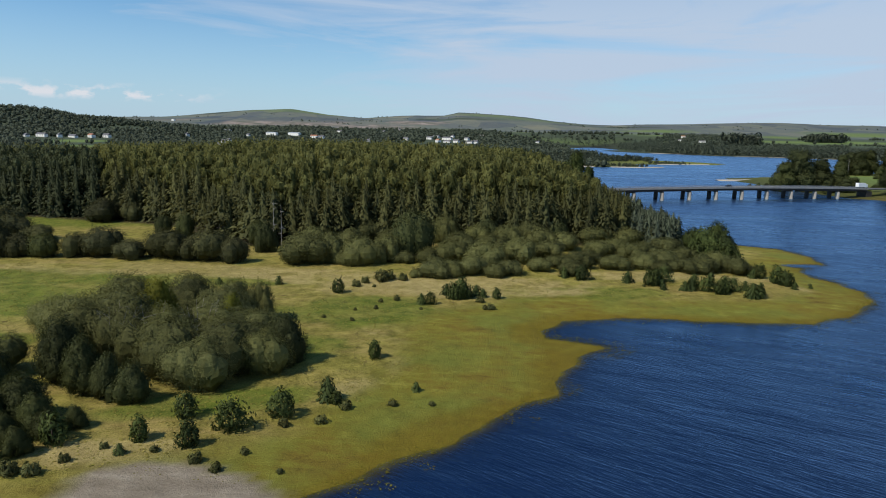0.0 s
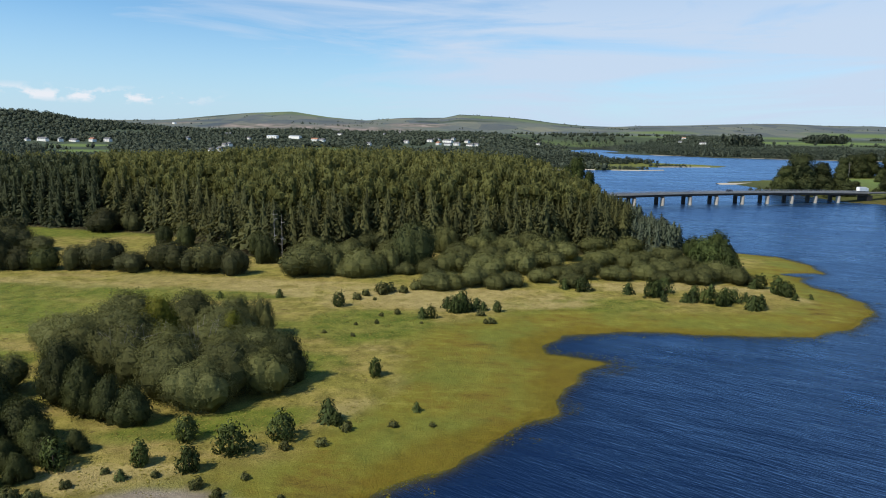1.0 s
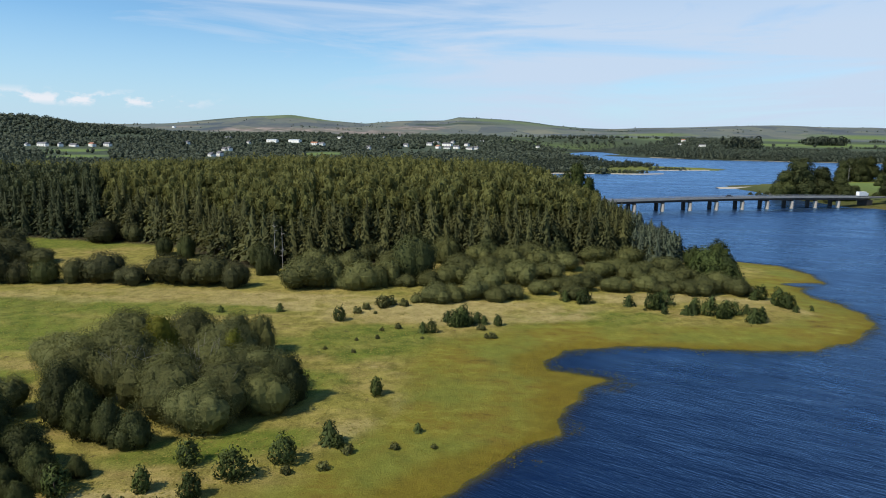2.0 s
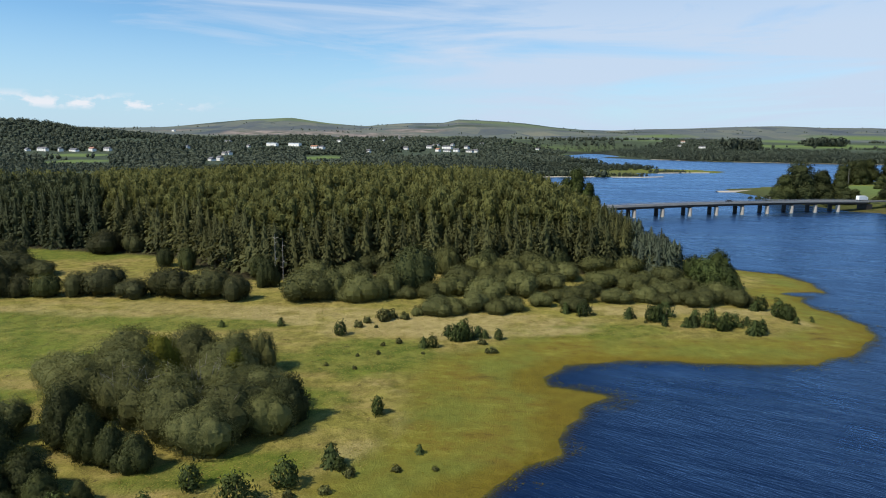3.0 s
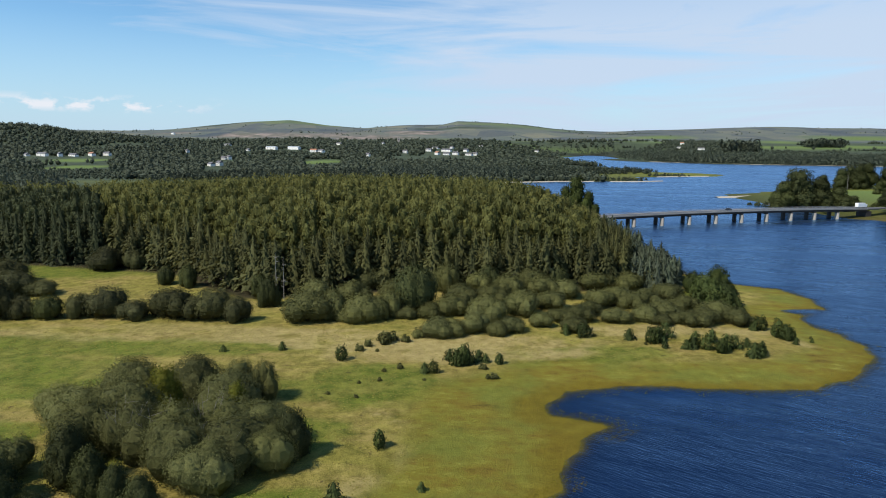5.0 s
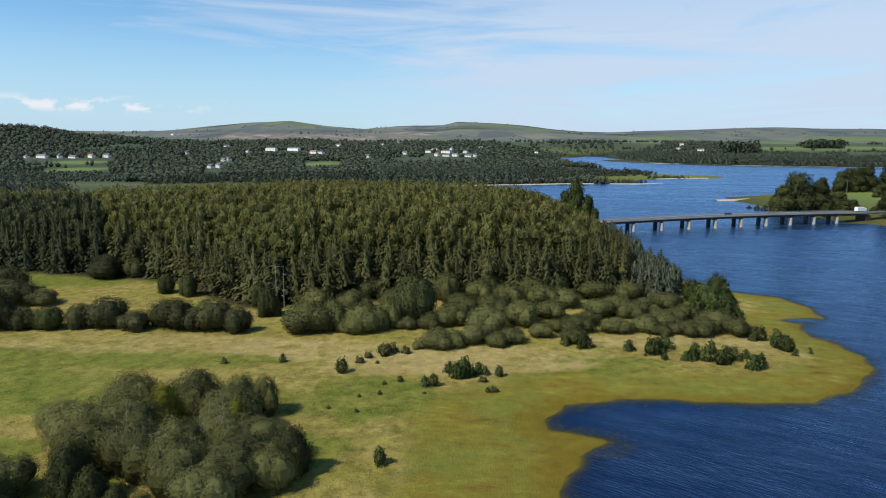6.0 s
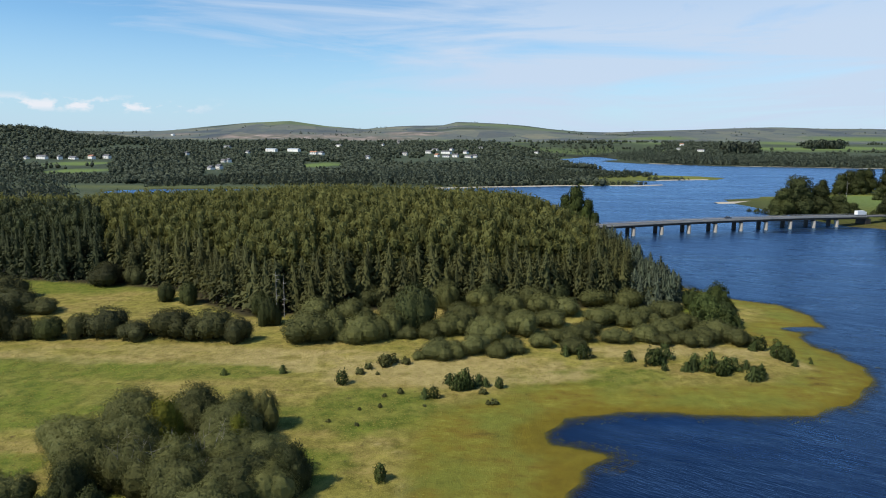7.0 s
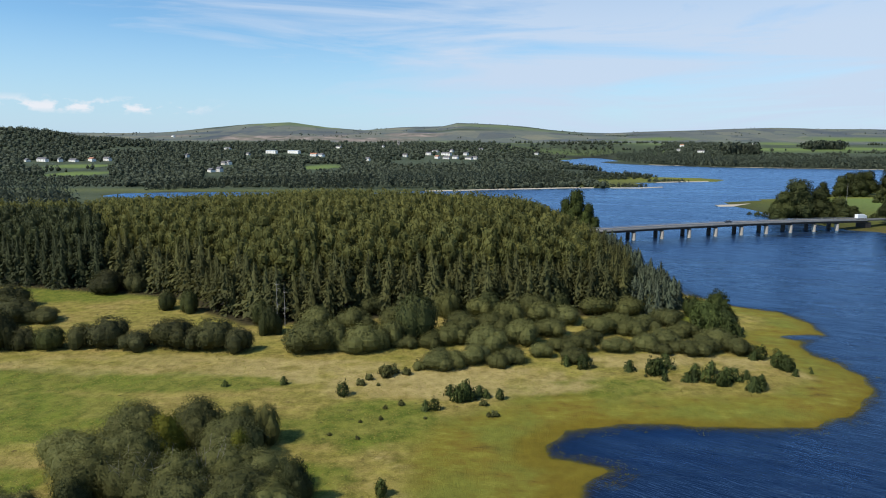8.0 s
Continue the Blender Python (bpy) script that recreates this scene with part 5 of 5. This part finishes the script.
def humped(name, parent, mat, x0, x1, y0, y1, z0, z1, label=""):
    """A long bar of the deck, following its shallow hump."""
    bm, n, rings = bmesh.new(), 24, []
    for k in range(n + 1):
        x = x0 + (x1 - x0) * k / n
        dz = -0.00011 * x * x
        rings.append([bm.verts.new(p) for p in ((x, y0, z0 + dz), (x, y1, z0 + dz), (x, y1, z1 + dz), (x, y0, z1 + dz))])
    for p, q in zip(rings, rings[1:]):
        for j in range(4):
            bm.faces.new((p[j], q[j], q[(j + 1) % 4], p[(j + 1) % 4]))
    bm.faces.new(rings[0]), bm.faces.new(rings[-1][::-1])
    bmesh.ops.recalc_face_normals(bm, faces=bm.faces)
    return part(name, bm, mat, parent, label)


def build_bridge():
    bridge = tagged(new("road_bridge"), "long low concrete road bridge on paired columns over the lake", "bridge")
    bridge.matrix_basis = Matrix.Translation((179, 396, 0)) @ Matrix.Rotation(math.atan2(BRIDGE_WAY[1], BRIDGE_WAY[0]), 4, "Z")
    a, b = -100.0, 100.0
    humped("deck", bridge, MAT["dark_concrete"], a, b, -3.8, 3.8, 6.2, 7.15, "dark concrete deck slab")
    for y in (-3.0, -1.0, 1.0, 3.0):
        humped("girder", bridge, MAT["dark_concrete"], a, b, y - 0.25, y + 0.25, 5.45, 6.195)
    humped("carriageway", bridge, MAT["asphalt"], a, b, -2.7, 2.7, 7.155, 7.22, "grey asphalt road surface")
    for y in (-3.2, 3.2):
        side = 1 if y > 0 else -1
        humped("footway", bridge, MAT["concrete"], a, b, y - 0.49, y + 0.49, 7.154, 7.34)
        humped("edge_beam", bridge, MAT["concrete"], a, b, *sorted((y + side * 0.62, y + side * 0.92)), 6.75, 7.45, "pale weathered concrete edge beam")
        for z in (7.75, 8.02):
            humped("handrail", bridge, MAT["rail"], a, b, *sorted((y + side * 0.70, y + side * 0.80)), z, z + 0.11, "pale metal handrail")
        for x in np.arange(a + 2, b, 4.0):
            dz = -0.00011 * x * x
            block("rail_post", bridge, MAT["rail"], x - 0.06, x + 0.06, *sorted((y + side * 0.69, y + side * 0.77)), 7.45 + dz, 8.0 + dz)
    for k in range(9):
        x = -75.3 + 18.85 * k
        dz = -0.00011 * x * x
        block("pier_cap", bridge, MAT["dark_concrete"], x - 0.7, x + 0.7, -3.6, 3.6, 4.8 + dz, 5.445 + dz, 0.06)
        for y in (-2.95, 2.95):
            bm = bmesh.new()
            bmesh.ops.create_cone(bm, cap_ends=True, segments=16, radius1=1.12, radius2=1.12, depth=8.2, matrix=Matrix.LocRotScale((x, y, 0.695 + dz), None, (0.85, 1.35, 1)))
            # far columns: shade below the deck put into a darker concrete colour
            part("column", bm, MAT["concrete"] if y < 0 else MAT["dark_concrete"], bridge, "pale rounded concrete column" if y < 0 else "concrete column darkened for the deck's shade")
    for x0, x1 in ((a - 4, a + 0.5), (b - 0.5, b + 4)):
        block("abutment", bridge, MAT["dark_concrete"], x0, x1, -3.7, 3.7, -1, 4.3, 0.08)
    return bridge


build_bridge()
bridge_pose = Matrix.Translation((179, 396, 0)) @ Matrix.Rotation(math.atan2(BRIDGE_WAY[1], BRIDGE_WAY[0]), 4, "Z")
road = new("road", bpy.data.meshes.new("road"))
bm = bmesh.new()
box_bm(bm, 100, 240, -3.4, 3.4, 5.4, 6.05, 0.02)
box_bm(bm, -150, -100, -3.4, 3.4, 5.4, 6.05, 0.02)
bm.to_mesh(road.data)
bm.free()
road.data.materials.append(MAT["asphalt"])
road.matrix_basis = bridge_pose
tagged(road, "grey asphalt road on the bridge approaches", "road", kind="structure")


def wheel(parent, x, y, r, w=0.24):
    bm = bmesh.new()
    bmesh.ops.create_cone(bm, cap_ends=True, segments=14, radius1=r, radius2=r, depth=w, matrix=Matrix.LocRotScale((x, y, r), Euler((radians(90), 0, 0)), None))
    return part("wheel", bm, MAT["rubber"], parent)


def build_lorry():
    lorry = tagged(new("box_lorry"), "white box-bodied lorry at the bridge's end", "lorry")
    block("body", lorry, MAT["white_paint"], -3.6, 2.6, -1.2, 1.2, 0.95, 3.5, 0.08, "white box body")
    block("cab", lorry, MAT["white_paint"], 2.7, 4.5, -1.1, 1.1, 0.6, 2.7, 0.2)
    block("chassis", lorry, MAT["rubber"], -3.5, 4.2, -0.5, 0.5, 0.55, 0.94)
    block("windscreen", lorry, MAT["window"], 4.49, 4.53, -0.95, 0.95, 1.6, 2.4)
    for x in (-2.2, 3.5):
        for y in (-1.0, 1.0):
            wheel(lorry, x, y, 0.48)
    return lorry


def build_car():
    car = tagged(new("car"), "dark blue saloon car crossing the bridge", "car")
    block("body", car, MAT["car_paint"], -2.1, 2.1, -0.86, 0.86, 0.3, 0.88, 0.14)
    bm = box_bm(bmesh.new(), -1.25, 1.0, -0.74, 0.74, 0.885, 1.42, 0.0)
    for v in bm.verts:
        if v.co.z > 1.2:
            v.co.x *= 0.72
            v.co.y *= 0.88
    part("cabin", bm, MAT["window"], car)
    for x in (-1.3, 1.35):
        for y in (-0.78, 0.78):
            wheel(car, x, y, 0.31, 0.2)
    return car


build_lorry().matrix_basis = bridge_pose @ pose(96.5, -1.6, 6.22)
build_car().matrix_basis = bridge_pose @ pose(-6, 1.6, 7.23)


def build_house(wide, deep, eaves, pitch, wall, roof, label, chimney=True, bays=3, storeys=2):
    house = tagged(new("house"), label, "house")
    block("wall", house, wall, -wide / 2, wide / 2, -deep / 2, deep / 2, -1.5, eaves)
    bm = bmesh.new()
    over, top = 0.35, eaves + pitch
    pts = [(sx * (wide / 2 + over), sy, z) for sx in (-1, 1) for sy, z in ((-deep / 2 - over, eaves - 0.15), (deep / 2 + over, eaves - 0.15), (0, top), (-deep / 2 - over, eaves + 0.02), (deep / 2 + over, eaves + 0.02))]
    v = [bm.verts.new(p) for p in pts]
    for f in ((0, 1, 4, 2, 3), (5, 8, 7, 9, 6), (3, 2, 7, 8), (2, 4, 9, 7), (0, 3, 8, 5), (1, 6, 9, 4), (0, 5, 6, 1)):
        bm.faces.new([v[i] for i in f])
    roof_part = part("roof", bm, roof, house)
    if chimney:
        block("chimney", roof_part, MAT["stone_wall"], wide * 0.32, wide * 0.32 + 0.9, -0.45, 0.45, top - 1.2, top + 0.9)
    for storey in range(storeys):
        for k in range(bays):
            x = (k - (bays - 1) / 2) * wide / (bays + 0.3)
            z = 0.9 + 2.7 * storey
            block("window", house, MAT["window"], x - 0.6, x + 0.6, -deep / 2 - 0.03, -deep / 2 + 0.05, z, z + 1.3)
    return house


for k, (x, y, wide) in enumerate(HOUSES):
    long_shed = wide > 30
    house = build_house(wide, 9 if long_shed else 7.5 if wide > 6 else 3.5, (6.5 if long_shed else 5.2 if k % 3 else 3.4) if wide > 6 else 2.2, (1.5 if long_shed else 2.8) if wide > 6 else 1.2, MAT["render_wall"],
                        MAT["sheet_roof"] if long_shed else MAT["tile_roof"] if k % 9 == 4 else MAT["slate"],
                        "long pale industrial shed" if long_shed else "small white hut on the sandy spit" if wide < 6 else "white rendered house with red tiled roof" if k % 9 == 4 else "white rendered house with slate roof",
                        not long_shed and wide > 6, 1 if wide < 6 else 3, 1 if wide < 6 or k % 3 == 0 else 2)
    house.matrix_basis = Matrix.Translation((x, y, ground_at(x, y))) @ Matrix.Rotation(radians((-42, -25, -52, -33)[k % 4]), 4, "Z")
    tagged(house, group="town houses" if wide > 6 else "")


def build_church_tower():
    tower = tagged(new("church_tower"), "square grey stone church tower above the trees", "church")
    block("shaft", tower, MAT["stone_wall"], -4, 4, -4, 4, -1, 22, 0.1)
    for x in (-3.2, 3.2):
        for y in (-3.2, 3.2):
            block("pinnacle", tower, MAT["stone_wall"], x - 0.7, x + 0.7, y - 0.7, y + 0.7, 22.01, 24.5, 0.1)
    block("belfry_opening", tower, MAT["window"], -1.2, 1.2, -4.05, -3.95, 15, 19)
    return tower


build_church_tower().matrix_basis = Matrix.Translation((-148, 2230, ground_at(-148, 2230)))


# ---- long grass and rushes ----
def grass_patch(name, count, box, leaf, tall, label, seed, keep):
    rng = np.random.default_rng(seed)
    x, y = rng.uniform(box[0], box[1], count), rng.uniform(box[2], box[3], count)
    good = keep(x, y)
    x, y = x[good], y[good]
    n = len(x)
    size = tall * rng.uniform(0.5, 1.4, n)
    centre = np.stack([x, y, np.maximum(ground(x, y), 0.0) + size * 0.02], -1)
    facing = rng.normal(size=(n, 3)) * [0.12, 0.12, 0.05] + [0, 0, 1.0]
    quads = sprays(centre, facing, size * 0.7, size * 1.3, rng)
    mesh = quads_mesh(name, lit(quads, np.tile([0, 0, 1.0], (n, 1)) + rng.normal(size=(n, 3)) * 0.15), leaf)
    set_attribute(mesh, "tint", np.repeat(np.clip(0.5 + 0.6 * rough(x, y, 12, seed) + rng.normal(size=n) * 0.2, 0, 1), 4))
    return tagged(new(name, mesh), label, "grass", kind="stuff")


def on_meadow(x, y):
    return (inland(x, y) > 14 + 9 * np.exp(-((x - 5) / 22) ** 2 - ((y - 108) / 20) ** 2)) & (blot(x, y, SAND) < 0.2) & (np.abs(x) < 0.75 * y + 12)


grass_patch("meadow_grass", 120000, (-170, 95, 50, 255), MAT["grass"], 0.28, "long dry meadow grass", 501, lambda x, y: on_meadow(x, y) & ((y < 172) | (x < -80)) & ~within_ring(x, y, WOOD)[1])
grass_patch("marsh_sedge", 34000, (-30, 112, 58, 190), MAT["rush"], 0.17, "short yellow-green marsh sedge", 502, lambda x, y: (inland(x, y) > -1) & (inland(x, y) < 22) & (rough(x, y, 5, 55) > -0.2))
grass_patch("shore_weed", 110000, (-30, 118, 56, 225), MAT["weed"], 0.22, "clumps of weed standing in the lake's edge", 503,
            lambda x, y: (inland(x, y) < 1.5) & (inland(x, y) > -4.0) & (rough(x, y, 4.5, 57) + 0.6 * rough(x, y, 1.6, 58) > -0.05 - 0.10 * inland(x, y)))
